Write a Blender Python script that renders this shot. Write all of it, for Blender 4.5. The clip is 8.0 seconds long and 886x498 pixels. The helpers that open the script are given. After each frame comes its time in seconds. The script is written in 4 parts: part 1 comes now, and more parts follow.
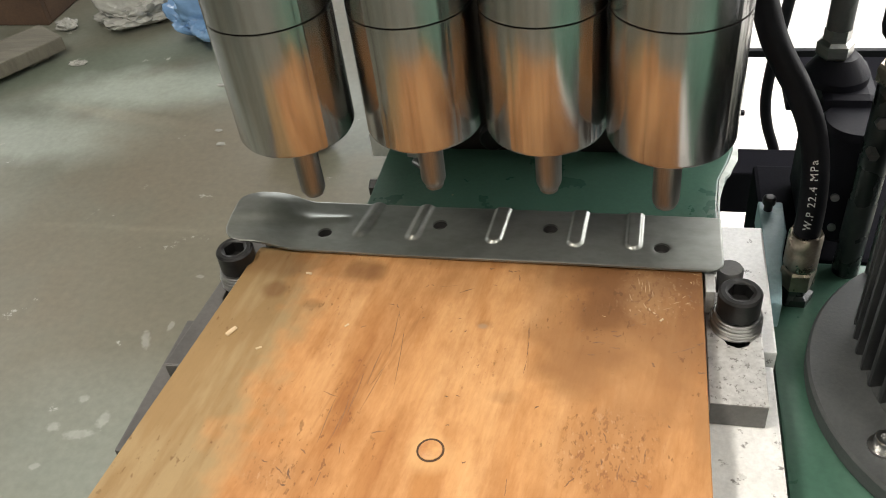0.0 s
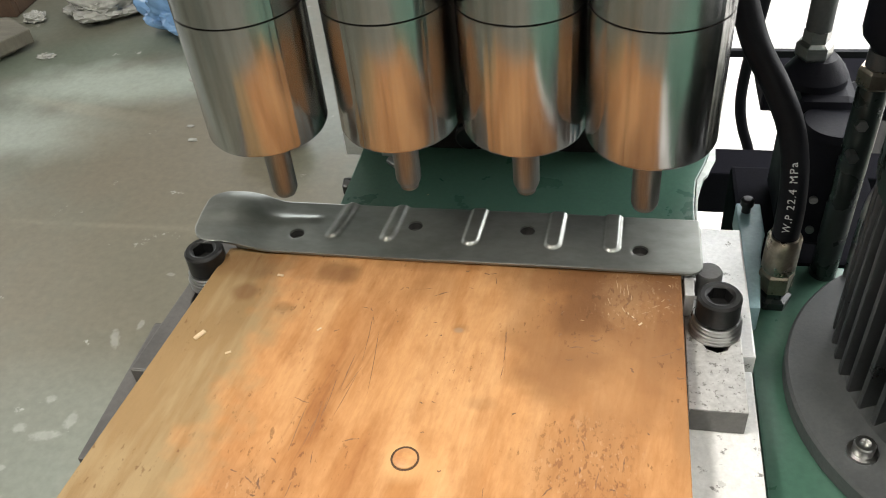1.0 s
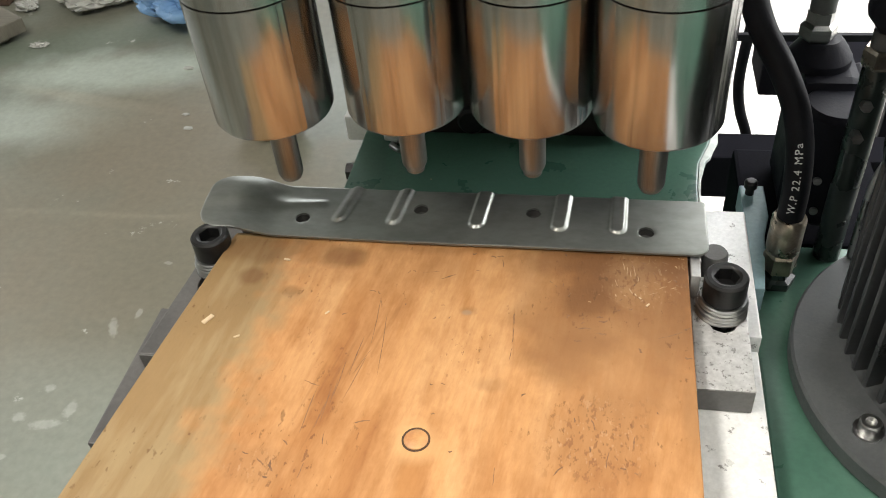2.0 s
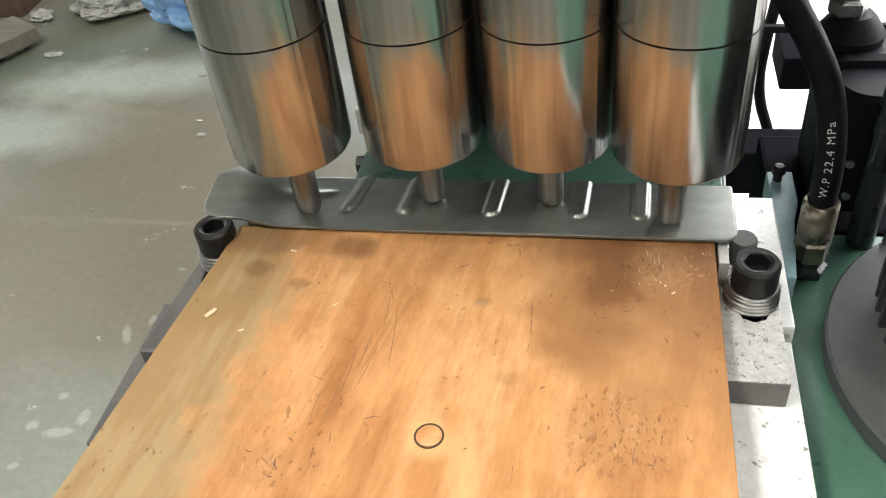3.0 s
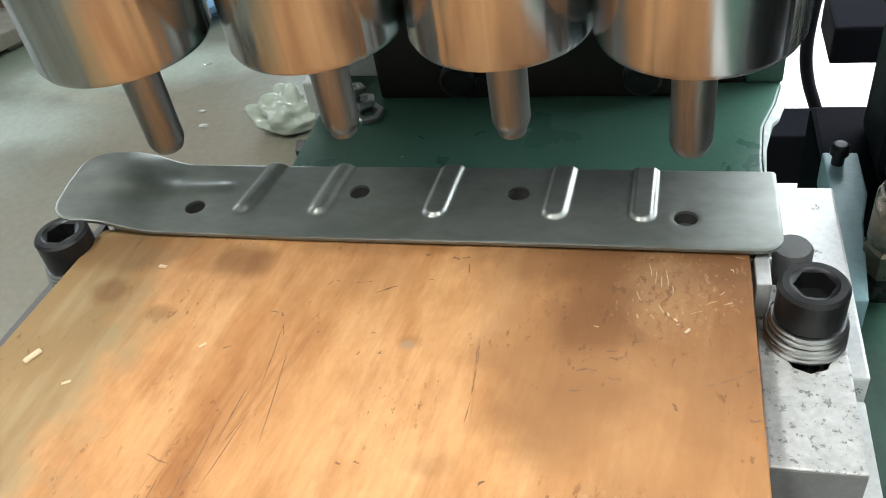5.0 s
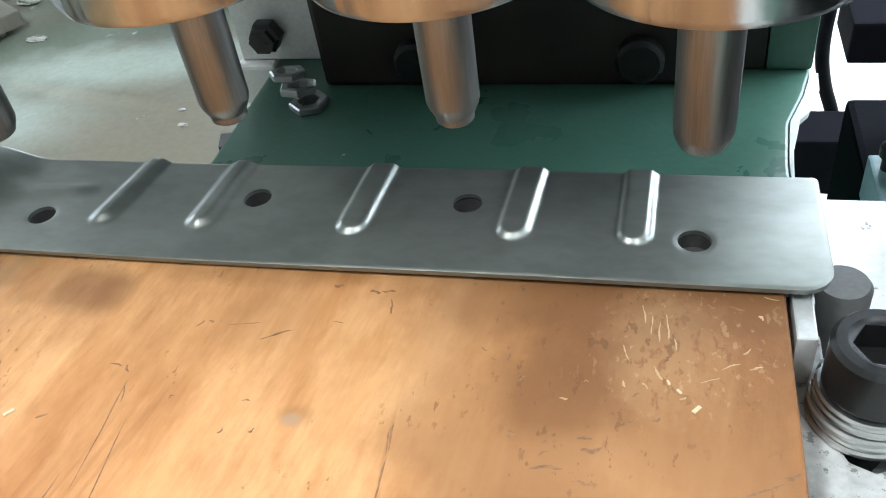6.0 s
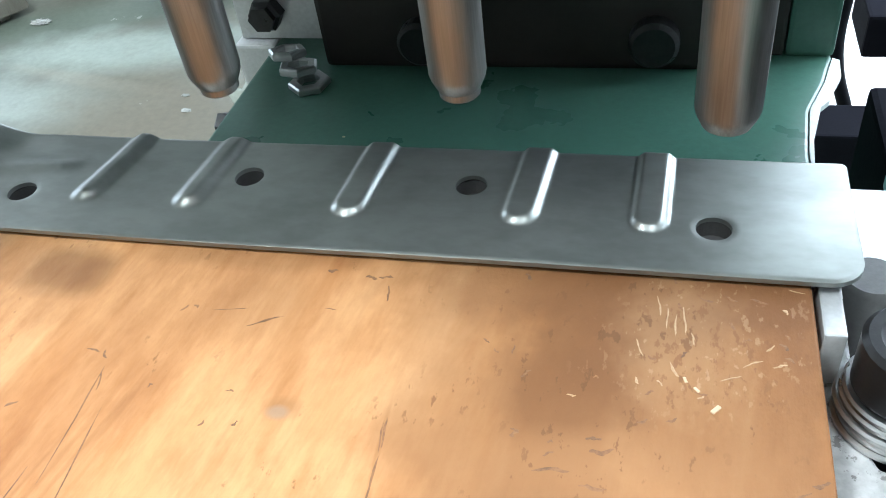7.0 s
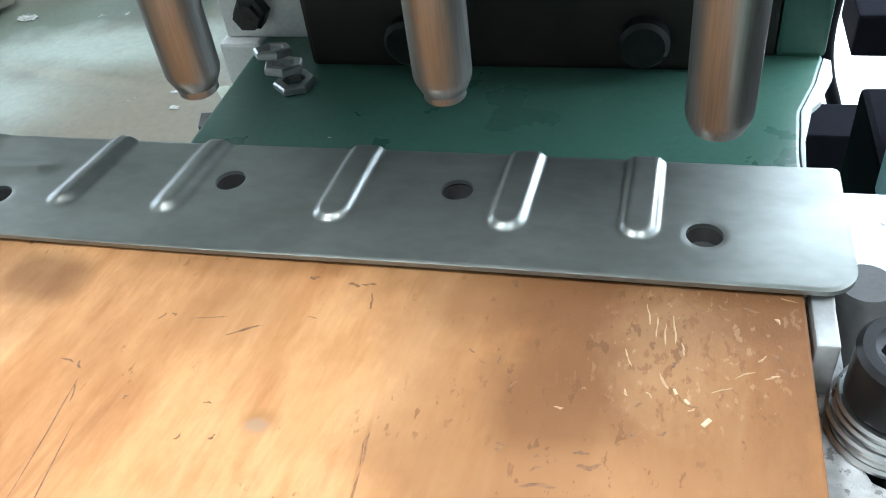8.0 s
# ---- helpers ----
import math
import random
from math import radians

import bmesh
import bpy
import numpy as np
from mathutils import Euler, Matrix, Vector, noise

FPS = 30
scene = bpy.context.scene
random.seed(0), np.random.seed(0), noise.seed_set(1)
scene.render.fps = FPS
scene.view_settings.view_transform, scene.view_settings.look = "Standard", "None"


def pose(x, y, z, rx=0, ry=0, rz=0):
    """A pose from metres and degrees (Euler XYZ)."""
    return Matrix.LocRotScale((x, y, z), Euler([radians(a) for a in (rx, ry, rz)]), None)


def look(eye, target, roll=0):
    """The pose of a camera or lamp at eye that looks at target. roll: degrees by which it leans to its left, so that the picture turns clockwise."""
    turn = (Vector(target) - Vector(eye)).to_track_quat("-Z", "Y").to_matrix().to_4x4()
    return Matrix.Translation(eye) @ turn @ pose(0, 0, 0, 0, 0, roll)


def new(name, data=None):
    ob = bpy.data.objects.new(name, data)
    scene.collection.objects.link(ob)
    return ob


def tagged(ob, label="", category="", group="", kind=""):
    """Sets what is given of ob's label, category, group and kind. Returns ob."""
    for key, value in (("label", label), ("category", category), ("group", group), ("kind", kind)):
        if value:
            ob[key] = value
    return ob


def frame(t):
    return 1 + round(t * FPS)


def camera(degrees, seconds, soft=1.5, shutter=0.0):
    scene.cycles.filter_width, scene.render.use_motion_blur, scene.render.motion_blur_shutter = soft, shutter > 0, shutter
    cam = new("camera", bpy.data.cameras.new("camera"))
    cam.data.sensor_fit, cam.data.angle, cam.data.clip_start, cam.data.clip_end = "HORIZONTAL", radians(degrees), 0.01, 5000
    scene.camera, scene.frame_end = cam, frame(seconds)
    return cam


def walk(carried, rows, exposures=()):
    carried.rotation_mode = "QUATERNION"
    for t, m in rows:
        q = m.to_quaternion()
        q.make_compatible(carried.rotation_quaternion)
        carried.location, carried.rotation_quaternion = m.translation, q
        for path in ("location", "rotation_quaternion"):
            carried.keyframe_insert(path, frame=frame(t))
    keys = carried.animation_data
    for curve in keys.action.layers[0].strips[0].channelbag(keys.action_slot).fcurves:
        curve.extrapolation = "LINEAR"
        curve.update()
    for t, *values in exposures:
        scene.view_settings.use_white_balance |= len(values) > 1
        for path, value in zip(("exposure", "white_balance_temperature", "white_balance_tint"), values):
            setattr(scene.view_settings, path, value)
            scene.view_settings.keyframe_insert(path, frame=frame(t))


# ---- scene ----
cam = camera(54.0, 8.0, soft=1.0)
PATH = [
    (0, (0.087, -0.4, 0.351), (-0.336, 1.059, -0.95), -7.9),
    (0.5, (0.085, -0.396, 0.35), (-0.303, 1.065, -0.959), -6.7),
    (1, (0.084, -0.39, 0.346), (-0.281, 1.075, -0.966), -6.3),
    (1.5, (0.079, -0.391, 0.347), (-0.274, 1.073, -0.968), -6.0),
    (2, (0.077, -0.394, 0.345), (-0.273, 1.055, -0.988), -6.4),
    (2.2, (0.069, -0.391, 0.351), (-0.313, 1.067, -0.964), -7.1),
    (3.3, (0.082, -0.38, 0.314), (-0.306, 1.075, -1.003), -8.0),
    (3.5, (0.088, -0.375, 0.316), (-0.304, 1.071, -1.009), -8.0),
    (4, (0.095, -0.364, 0.326), (-0.301, 1.036, -1.047), -8.4),
    (4.2, (0.095, -0.368, 0.321), (-0.304, 1.05, -1.032), -8.5),
    (5.3, (0.09, -0.227, 0.191), (-0.406, 1.207, -1.112), -10.2),
    (5.5, (0.088, -0.214, 0.175), (-0.411, 1.227, -1.119), -9.6),
    (6, (0.094, -0.189, 0.168), (-0.38, 1.249, -1.139), -9.6),
    (6.5, (0.095, -0.18, 0.157), (-0.392, 1.246, -1.159), -9.6),
    (7, (0.091, -0.179, 0.156), (-0.39, 1.245, -1.163), -8.9),
    (7.5, (0.089, -0.175, 0.154), (-0.373, 1.251, -1.17), -8.6),
    (8, (0.091, -0.173, 0.154), (-0.369, 1.251, -1.173), -8.4),
]
EXPOSURES = [(0.0, 0.24, 6750, 11), (0.5, 0.36, 6550, 10), (2.0, 0.36, 6550, 10), (3.4, 0.58, 6450, 9), (3.7, 0.48, 6300, 9), (4.2, 0.40, 6100, 7), (5.3, 0.70, 5900, 5), (6.0, 0.86, 5600, 4), (6.6, 1.06, 5350, 4), (8.0, 1.04, 5350, 4)]
walk(cam, [(t, look(eye, target, roll)) for t, eye, target, roll in PATH], EXPOSURES)

# ---- light ----
world = bpy.data.worlds.new("workshop_sky")
scene.world = world
world.use_nodes = True
wn = world.node_tree.nodes
sky = wn.new("ShaderNodeTexSky")
sky.sky_type = 'NISHITA'
sky.sun_disc = False
sky.sun_elevation = radians(58)
sky.sun_rotation = radians(90)
wn["Background"].inputs["Strength"].default_value = 0.12
world.node_tree.links.new(sky.outputs["Color"], wn["Background"].inputs["Color"])

sun = new("sun", bpy.data.lights.new("sun", 'SUN'))
sun.data.energy, sun.data.angle, sun.data.color = 4.0, radians(0.6), (1.0, 0.96, 0.9)
sun.matrix_basis = look((6, 2.5, 9.6), (0, 2.5, 0))


def area_lamp(name, eye, target, sx, sy, watts, colour):
    ob = new(name, bpy.data.lights.new(name, 'AREA'))
    ob.data.shape, ob.data.size, ob.data.size_y = 'RECTANGLE', sx, sy
    ob.data.energy, ob.data.color = watts, colour
    ob.matrix_basis = look(eye, target)
    return ob


# two overhead fills added to brighten board and tank, without any fitting
area_lamp("added_overhead_fill", (-0.95, -0.5, 2.3), (-0.4, -0.4, 0), 1.3, 0.3, 58, (1.0, 0.96, 0.88))
area_lamp("added_overhead_fill", (1.0, -0.8, 2.3), (0.6, -0.6, 0), 1.3, 0.3, 26, (1.0, 0.97, 0.92))
area_lamp("yard_daylight", (1.72, 0.91, 1.05), (1.25, -1.0, 0.3), 2.95, 1.9, 112, (1.0, 0.99, 0.96))
area_lamp("window_daylight", (-1.2, 4.78, 0.95), (-1.1, 1.4, -0.6), 2.5, 1.6, 42, (0.97, 0.99, 0.97))
# fill added from the west to brighten left sides of strip and rams
area_lamp("added_west_fill", (-4.98, 2.6, 1.3), (-0.5, 1.6, 0.4), 3.0, 1.8, 40, (1.0, 0.98, 0.93))

# ---- materials ----


def nodes_of(name):
    m = bpy.data.materials.new(name)
    m.use_nodes = True
    t = m.node_tree
    return m, t, t.nodes["Principled BSDF"]


def add_noise(t, scale, detail=4.0, rough=0.55, stretch=(1, 1, 1), offset=(0, 0, 0)):
    co = t.nodes.new("ShaderNodeTexCoord")
    mp = t.nodes.new("ShaderNodeMapping")
    mp.inputs["Scale"].default_value = stretch
    mp.inputs["Location"].default_value = offset
    n = t.nodes.new("ShaderNodeTexNoise")
    n.inputs["Scale"].default_value = scale
    n.inputs["Detail"].default_value = detail
    n.inputs["Roughness"].default_value = rough
    t.links.new(co.outputs["Object"], mp.inputs["Vector"])
    t.links.new(mp.outputs["Vector"], n.inputs["Vector"])
    return n.outputs["Fac"]


def add_grain(t, scale, detail, rough, across, along, turn, offset=(0, 0, 0)):
    """Noise drawn out along a direction that is turned from the y axis."""
    co = t.nodes.new("ShaderNodeTexCoord")
    mp = t.nodes.new("ShaderNodeMapping")
    mp.vector_type = 'TEXTURE'
    mp.inputs["Rotation"].default_value = (0, 0, radians(turn))
    mp.inputs["Scale"].default_value = (1 / across, 1 / along, 1)
    mp.inputs["Location"].default_value = offset
    n = t.nodes.new("ShaderNodeTexNoise")
    n.inputs["Scale"].default_value = scale
    n.inputs["Detail"].default_value = detail
    n.inputs["Roughness"].default_value = rough
    t.links.new(co.outputs["Object"], mp.inputs["Vector"])
    t.links.new(mp.outputs["Vector"], n.inputs["Vector"])
    return n.outputs["Fac"]


def ramp(t, fac, stops):
    r = t.nodes.new("ShaderNodeValToRGB")
    el = r.color_ramp.elements
    while len(el) < len(stops):
        el.new(0.5)
    for e, (p, c) in zip(el, stops):
        e.position, e.color = p, (*c, 1) if len(c) == 3 else c
    t.links.new(fac, r.inputs["Fac"])
    return r.outputs["Color"]


def mix(t, fac, a, b, blend='MIX'):
    n = t.nodes.new("ShaderNodeMix")
    n.data_type, n.blend_type = 'RGBA', blend
    for sock, v in ((n.inputs[0], fac), (n.inputs[6], a), (n.inputs[7], b)):
        if isinstance(v, (int, float)):
            sock.default_value = v
        elif isinstance(v, tuple):
            sock.default_value = (*v, 1)
        else:
            t.links.new(v, sock)
    return n.outputs[2]


def grey(v):
    return (v, v, v)


def bump(t, bsdf, height, strength, distance):
    b = t.nodes.new("ShaderNodeBump")
    b.inputs["Strength"].default_value = strength
    b.inputs["Distance"].default_value = distance
    t.links.new(height, b.inputs["Height"])
    t.links.new(b.outputs["Normal"], bsdf.inputs["Normal"])


def material(name, base, dark, rough=0.5, metal=0.0, big=12.0, fine=180.0, relief=0.0003,
             stretch=(1, 1, 1), spread=0.12, wear=None, wear_at=0.66, coat=0.0, spec=0.5):
    """Two scales of tone, uneven gloss, fine relief, and worn spots of another colour."""
    m, t, b = nodes_of(name)
    n1 = add_noise(t, big, 5, 0.6, stretch)
    n2 = add_noise(t, fine, 3, 0.6, stretch)
    c = mix(t, ramp(t, n1, [(0.32, grey(0)), (0.68, grey(1))]), dark, base)
    c = mix(t, 0.35, c, ramp(t, n2, [(0.3, grey(0.55)), (0.7, grey(1.0))]), 'MULTIPLY')
    if wear:
        w = add_noise(t, big * 3.1, 8, 0.7, stretch, (3.1, 1.7, 0.4))
        c = mix(t, ramp(t, w, [(wear_at, grey(0)), (wear_at + 0.04, grey(1))]), c, wear)
    t.links.new(c, b.inputs["Base Color"])
    t.links.new(ramp(t, n1, [(0.3, grey(max(0.02, rough - spread))), (0.7, grey(min(1, rough + spread)))]), b.inputs["Roughness"])
    b.inputs["Metallic"].default_value = metal
    b.inputs["Coat Weight"].default_value = coat
    b.inputs["Specular IOR Level"].default_value = spec
    b.inputs["Coat Roughness"].default_value = 0.15
    bump(t, b, n2, 0.5, relief)
    return m


WOBBLE = {}


def spot(t, cx, cy, rx, ry, turn=0.0, soft=0.5, grain=45):
    """A soft-edged stain mask, 1 inside an ellipse on the surface and 0 outside."""
    key = (t.as_pointer(), grain)
    if key not in WOBBLE:
        co = t.nodes.new("ShaderNodeTexCoord")
        wob = t.nodes.new("ShaderNodeTexNoise")
        wob.inputs["Scale"].default_value = grain
        wob.inputs["Detail"].default_value = 4
        t.links.new(co.outputs["Object"], wob.inputs["Vector"])
        WOBBLE[key] = (co.outputs["Object"], wob.outputs["Fac"])
    place, noise_out = WOBBLE[key]
    mp = t.nodes.new("ShaderNodeMapping")
    mp.vector_type = 'TEXTURE'
    mp.inputs["Location"].default_value = (cx, cy, 0)
    mp.inputs["Rotation"].default_value = (0, 0, radians(turn))
    mp.inputs["Scale"].default_value = (rx, ry, 1000)
    ln = t.nodes.new("ShaderNodeVectorMath")
    ln.operation = 'LENGTH'
    t.links.new(place, mp.inputs["Vector"])
    t.links.new(mp.outputs[0], ln.inputs[0])
    add = t.nodes.new("ShaderNodeMath")
    add.operation = 'MULTIPLY_ADD'
    add.inputs[1].default_value = 1.3
    t.links.new(noise_out, add.inputs[0])
    t.links.new(ln.outputs["Value"], add.inputs[2])
    rng = t.nodes.new("ShaderNodeMapRange")
    rng.inputs["From Min"].default_value = 1.65 + soft / 2
    rng.inputs["From Max"].default_value = 1.65 - soft / 2
    t.links.new(add.outputs[0], rng.inputs["Value"])
    return rng.outputs[0]


def union(t, masks):
    out = masks[0]
    for m in masks[1:]:
        n = t.nodes.new("ShaderNodeMath")
        n.operation = 'MAXIMUM'
        t.links.new(out, n.inputs[0])
        t.links.new(m, n.inputs[1])
        out = n.outputs[0]
    return out


def times(t, *facs):
    out = facs[0]
    for f in facs[1:]:
        n = t.nodes.new("ShaderNodeMath")
        n.operation = 'MULTIPLY'
        for sock, v in ((n.inputs[0], out), (n.inputs[1], f)):
            if isinstance(v, (int, float)):
                sock.default_value = v
            else:
                t.links.new(v, sock)
        out = n.outputs[0]
    return out


def wood_material():
    m, t, b = nodes_of("oiled_board_wood")
    flame = add_grain(t, 10, 5, 0.55, 3.6, 0.6, -6)
    grain = add_grain(t, 30, 6, 0.65, 8, 0.5, -9, (0.2, 0, 0))
    fine = add_grain(t, 130, 4, 0.7, 4, 0.9, -9)
    cloud = add_noise(t, 16, 6, 0.65, (1, 0.8, 1), (0.4, 0.7, 0))
    c = ramp(t, flame, [(0.28, (0.43, 0.208, 0.080)), (0.5, (0.54, 0.283, 0.116)), (0.74, (0.62, 0.360, 0.168))])
    c = mix(t, 0.16, c, ramp(t, grain, [(0.36, (0.62, 0.5, 0.4)), (0.6, (1, 1, 1))]), 'MULTIPLY')
    c = mix(t, 0.22, c, ramp(t, fine, [(0.35, (0.6, 0.5, 0.42)), (0.6, (1, 1, 1))]), 'MULTIPLY')
    smear = add_noise(t, 55, 5, 0.6, (1, 0.7, 1), (3.1, 0.4, 0))
    c = mix(t, 0.36, c, ramp(t, smear, [(0.36, (0.6, 0.48, 0.36)), (0.56, (1, 1, 1))]), 'MULTIPLY')
    c = mix(t, 0.40, c, ramp(t, cloud, [(0.35, (0.66, 0.55, 0.44)), (0.62, (1.0, 1.0, 1.0))]), 'MULTIPLY')
    # grey-olive weathered band along one long edge, following the grain
    c = mix(t, times(t, spot(t, -0.160, -0.11, 0.056, 0.25, -2, 0.5), 0.78), c, (0.255, 0.20, 0.105))
    # broad wavy bands of darker and paler figure
    figure = add_grain(t, 24, 4, 0.55, 2.6, 0.45, -5, (0.13, 0.05, 0))
    c = mix(t, 0.60, c, ramp(t, figure, [(0.40, (0.72, 0.60, 0.47)), (0.52, (1, 1, 1)), (0.62, (1, 1, 1)), (0.70, (0.84, 0.75, 0.62))]), 'MULTIPLY')
    # oil stains
    dark = (0.15, 0.066, 0.024)
    for cx, cy, rx, ry, turn, amount in ((0.090, -0.020, 0.066, 0.020, 2, 0.78), (0.074, -0.042, 0.016, 0.040, -4, 0.70), (0.108, -0.050, 0.034, 0.046, 0, 0.66), (0.062, -0.074, 0.022, 0.040, -4, 0.58),
                                         (-0.074, -0.029, 0.014, 0.0085, 6, 0.55), (-0.064, -0.031, 0.006, 0.007, 0, 0.35), (-0.123, -0.050, 0.0075, 0.0065, 0, 0.55), (-0.096, -0.060, 0.005, 0.004, 0, 0.40),
                                         (-0.120, -0.026, 0.045, 0.012, 4, 0.45), (-0.020, -0.018, 0.030, 0.006, 0, 0.28), (0.027, -0.119, 0.010, 0.0045, 0, 0.26), (0.009, -0.068, 0.0055, 0.0035, 0, 0.32)):
        c = mix(t, times(t, spot(t, cx, cy, rx, ry, turn, 0.7), amount), c, dark)
    brown = (0.30, 0.15, 0.062)
    for cx, cy, rx, ry, turn, amount in ((0.098, -0.095, 0.036, 0.030, 10, 0.55), (0.080, -0.146, 0.026, 0.024, 20, 0.45), (0.125, -0.128, 0.004, 0.022, 0, 0.5), (-0.078, -0.178, 0.016, 0.012, 0, 0.35),
                                         (0.077, -0.073, 0.022, 0.007, 4, 0.55), (-0.012, -0.036, 0.014, 0.010, 20, 0.30), (0.045, -0.040, 0.012, 0.040, -4, 0.40)):
        c = mix(t, times(t, spot(t, cx, cy, rx, ry, turn, 0.9), amount), c, brown)
    # split grain lines
    dark_line = (0.20, 0.082, 0.028)
    for cx, cy, half, wide in ((-0.0310, -0.075, 0.012, 0.0008), (-0.0350, -0.088, 0.018, 0.0006), (-0.0405, -0.098, 0.022, 0.0008), (-0.0455, -0.106, 0.024, 0.0006),
                               (-0.0520, -0.112, 0.022, 0.0008), (-0.0580, -0.122, 0.026, 0.0006), (-0.0640, -0.128, 0.022, 0.0007), (-0.0560, -0.150, 0.014, 0.0005),
                               (0.0345, -0.078, 0.012, 0.0005), (0.0360, -0.092, 0.006, 0.0005)):
        c = mix(t, times(t, spot(t, cx, cy, wide, half, -11 if cx < 0 else 3, 1.0), 0.30), c, dark_line)
    c = mix(t, times(t, spot(t, 0.097, -0.036, 0.012, 0.020, 0, 0.9, 150), 0.25), c, (0.46, 0.28, 0.14))
    # grey smudge
    c = mix(t, times(t, spot(t, 0.008, -0.0695, 0.0032, 0.0022, 0, 0.6), 0.5), c, (0.30, 0.23, 0.17))
    # pale halo round the plug and the wavy figure beside it
    c = mix(t, times(t, spot(t, -0.0045, -0.156, 0.0115, 0.0125, 0, 0.5), 0.35), c, (0.75, 0.47, 0.22))
    c = mix(t, times(t, spot(t, -0.004, -0.180, 0.006, 0.014, 0, 0.6), 0.35), c, (0.42, 0.19, 0.06))
    # dents and dark ticks, scattered and in clusters
    tick = add_noise(t, 290, 4, 0.6, (1.2, 0.6, 1), (1, 2, 0))
    patch = add_noise(t, 22, 3, 0.5, (1, 1, 1), (5, 2, 0))
    sparse = times(t, ramp(t, tick, [(0.62, grey(0)), (0.66, grey(1))]), ramp(t, patch, [(0.48, grey(0)), (0.60, grey(1))]))
    c = mix(t, times(t, sparse, 0.52), c, (0.10, 0.042, 0.016))
    rough_patch = ramp(t, add_noise(t, 460, 3, 0.6, (1.0, 0.5, 1), (4, 1, 0)), [(0.57, grey(0)), (0.62, grey(1))])
    bruise = add_noise(t, 520, 3, 0.6, (1, 0.5, 1), (7, 3, 0))
    for cx, cy, rx, ry, turn in ((0.080, -0.148, 0.026, 0.022, 25), (0.104, -0.036, 0.024, 0.022, 0), (-0.080, -0.178, 0.012, 0.010, 0)):
        where = spot(t, cx, cy, rx, ry, turn, 0.7)
        c = mix(t, times(t, rough_patch, where, 0.55), c, (0.17, 0.075, 0.03))
        c = mix(t, times(t, ramp(t, bruise, [(0.61, grey(0)), (0.66, grey(1))]), where, 0.13), c, (0.78, 0.55, 0.34))
    t.links.new(c, b.inputs["Base Color"])
    t.links.new(ramp(t, cloud, [(0.3, grey(0.50)), (0.7, grey(0.72))]), b.inputs["Roughness"])
    b.inputs["Specular IOR Level"].default_value = 0.22
    h = mix(t, 0.5, fine, tick)
    bump(t, b, h, 0.7, 0.0006)
    return m


def floor_material():
    m, t, b = nodes_of("painted_concrete_floor")
    big = add_noise(t, 1.6, 5, 0.6, (1, 1, 1), (0.7, 0.2, 0))
    dirt = add_noise(t, 1.1, 6, 0.6, (1, 0.7, 1), (2.2, 4.1, 0))
    fine = add_noise(t, 60, 4, 0.6)
    chip = add_noise(t, 11, 6, 0.7, (1, 1, 1), (9, 3, 0))
    c = ramp(t, big, [(0.34, (0.130, 0.148, 0.118)), (0.66, (0.235, 0.258, 0.218))])
    c = mix(t, ramp(t, dirt, [(0.38, grey(0.0)), (0.62, grey(0.72))]), c, (0.195, 0.172, 0.126))
    # pale patches, a darker band and trodden brown dirt
    for cx, cy, rx, ry, turn, amount, colour in ((-1.45, 1.64, 0.55, 0.09, 20, 0.6, (0.15, 0.19, 0.15)), (-1.22, 1.50, 0.30, 0.10, 8, 0.75, (0.46, 0.52, 0.46)), (-1.42, 1.25, 0.30, 0.10, 0, 0.65, (0.43, 0.48, 0.43)),
                                                 (-1.24, 1.36, 0.22, 0.022, -12, 0.25, (0.48, 0.43, 0.34)), (-0.93, 1.18, 0.30, 0.20, -20, 0.75, (0.20, 0.17, 0.12)), (-0.82, 0.80, 0.40, 0.36, 30, 0.70, (0.205, 0.178, 0.130)),
                                                 (-0.84, 0.36, 0.20, 0.16, 20, 0.5, (0.25, 0.27, 0.235))):
        c = mix(t, times(t, spot(t, cx, cy, rx, ry, turn, 0.9, 9), amount), c, colour)
    # chipped white scuffs
    scuffs = ((-0.83, 0.365, 0.026, 0.009, 10), (-0.885, 0.375, 0.012, 0.009, 0), (-0.80, 0.40, 0.010, 0.016, 0), (-0.874, 0.294, 0.009, 0.006, 20), (-0.81, 0.59, 0.008, 0.024, 25), (-0.775, 0.63, 0.006, 0.012, 0), (-0.775, 0.77, 0.008, 0.005, 0), (-0.86, 0.44, 0.009, 0.008, 0))
    c = mix(t, times(t, union(t, [spot(t, *row, 0.5, 110) for row in scuffs]), 0.38), c, (0.50, 0.50, 0.46))
    c = mix(t, 0.4, c, ramp(t, fine, [(0.3, grey(0.6)), (0.7, grey(1))]), 'MULTIPLY')
    c = mix(t, ramp(t, chip, [(0.66, grey(0)), (0.70, grey(0.8))]), c, (0.5, 0.5, 0.46))
    t.links.new(c, b.inputs["Base Color"])
    t.links.new(ramp(t, dirt, [(0.35, grey(0.28)), (0.65, grey(0.55))]), b.inputs["Roughness"])
    bump(t, b, fine, 0.3, 0.001)
    return m


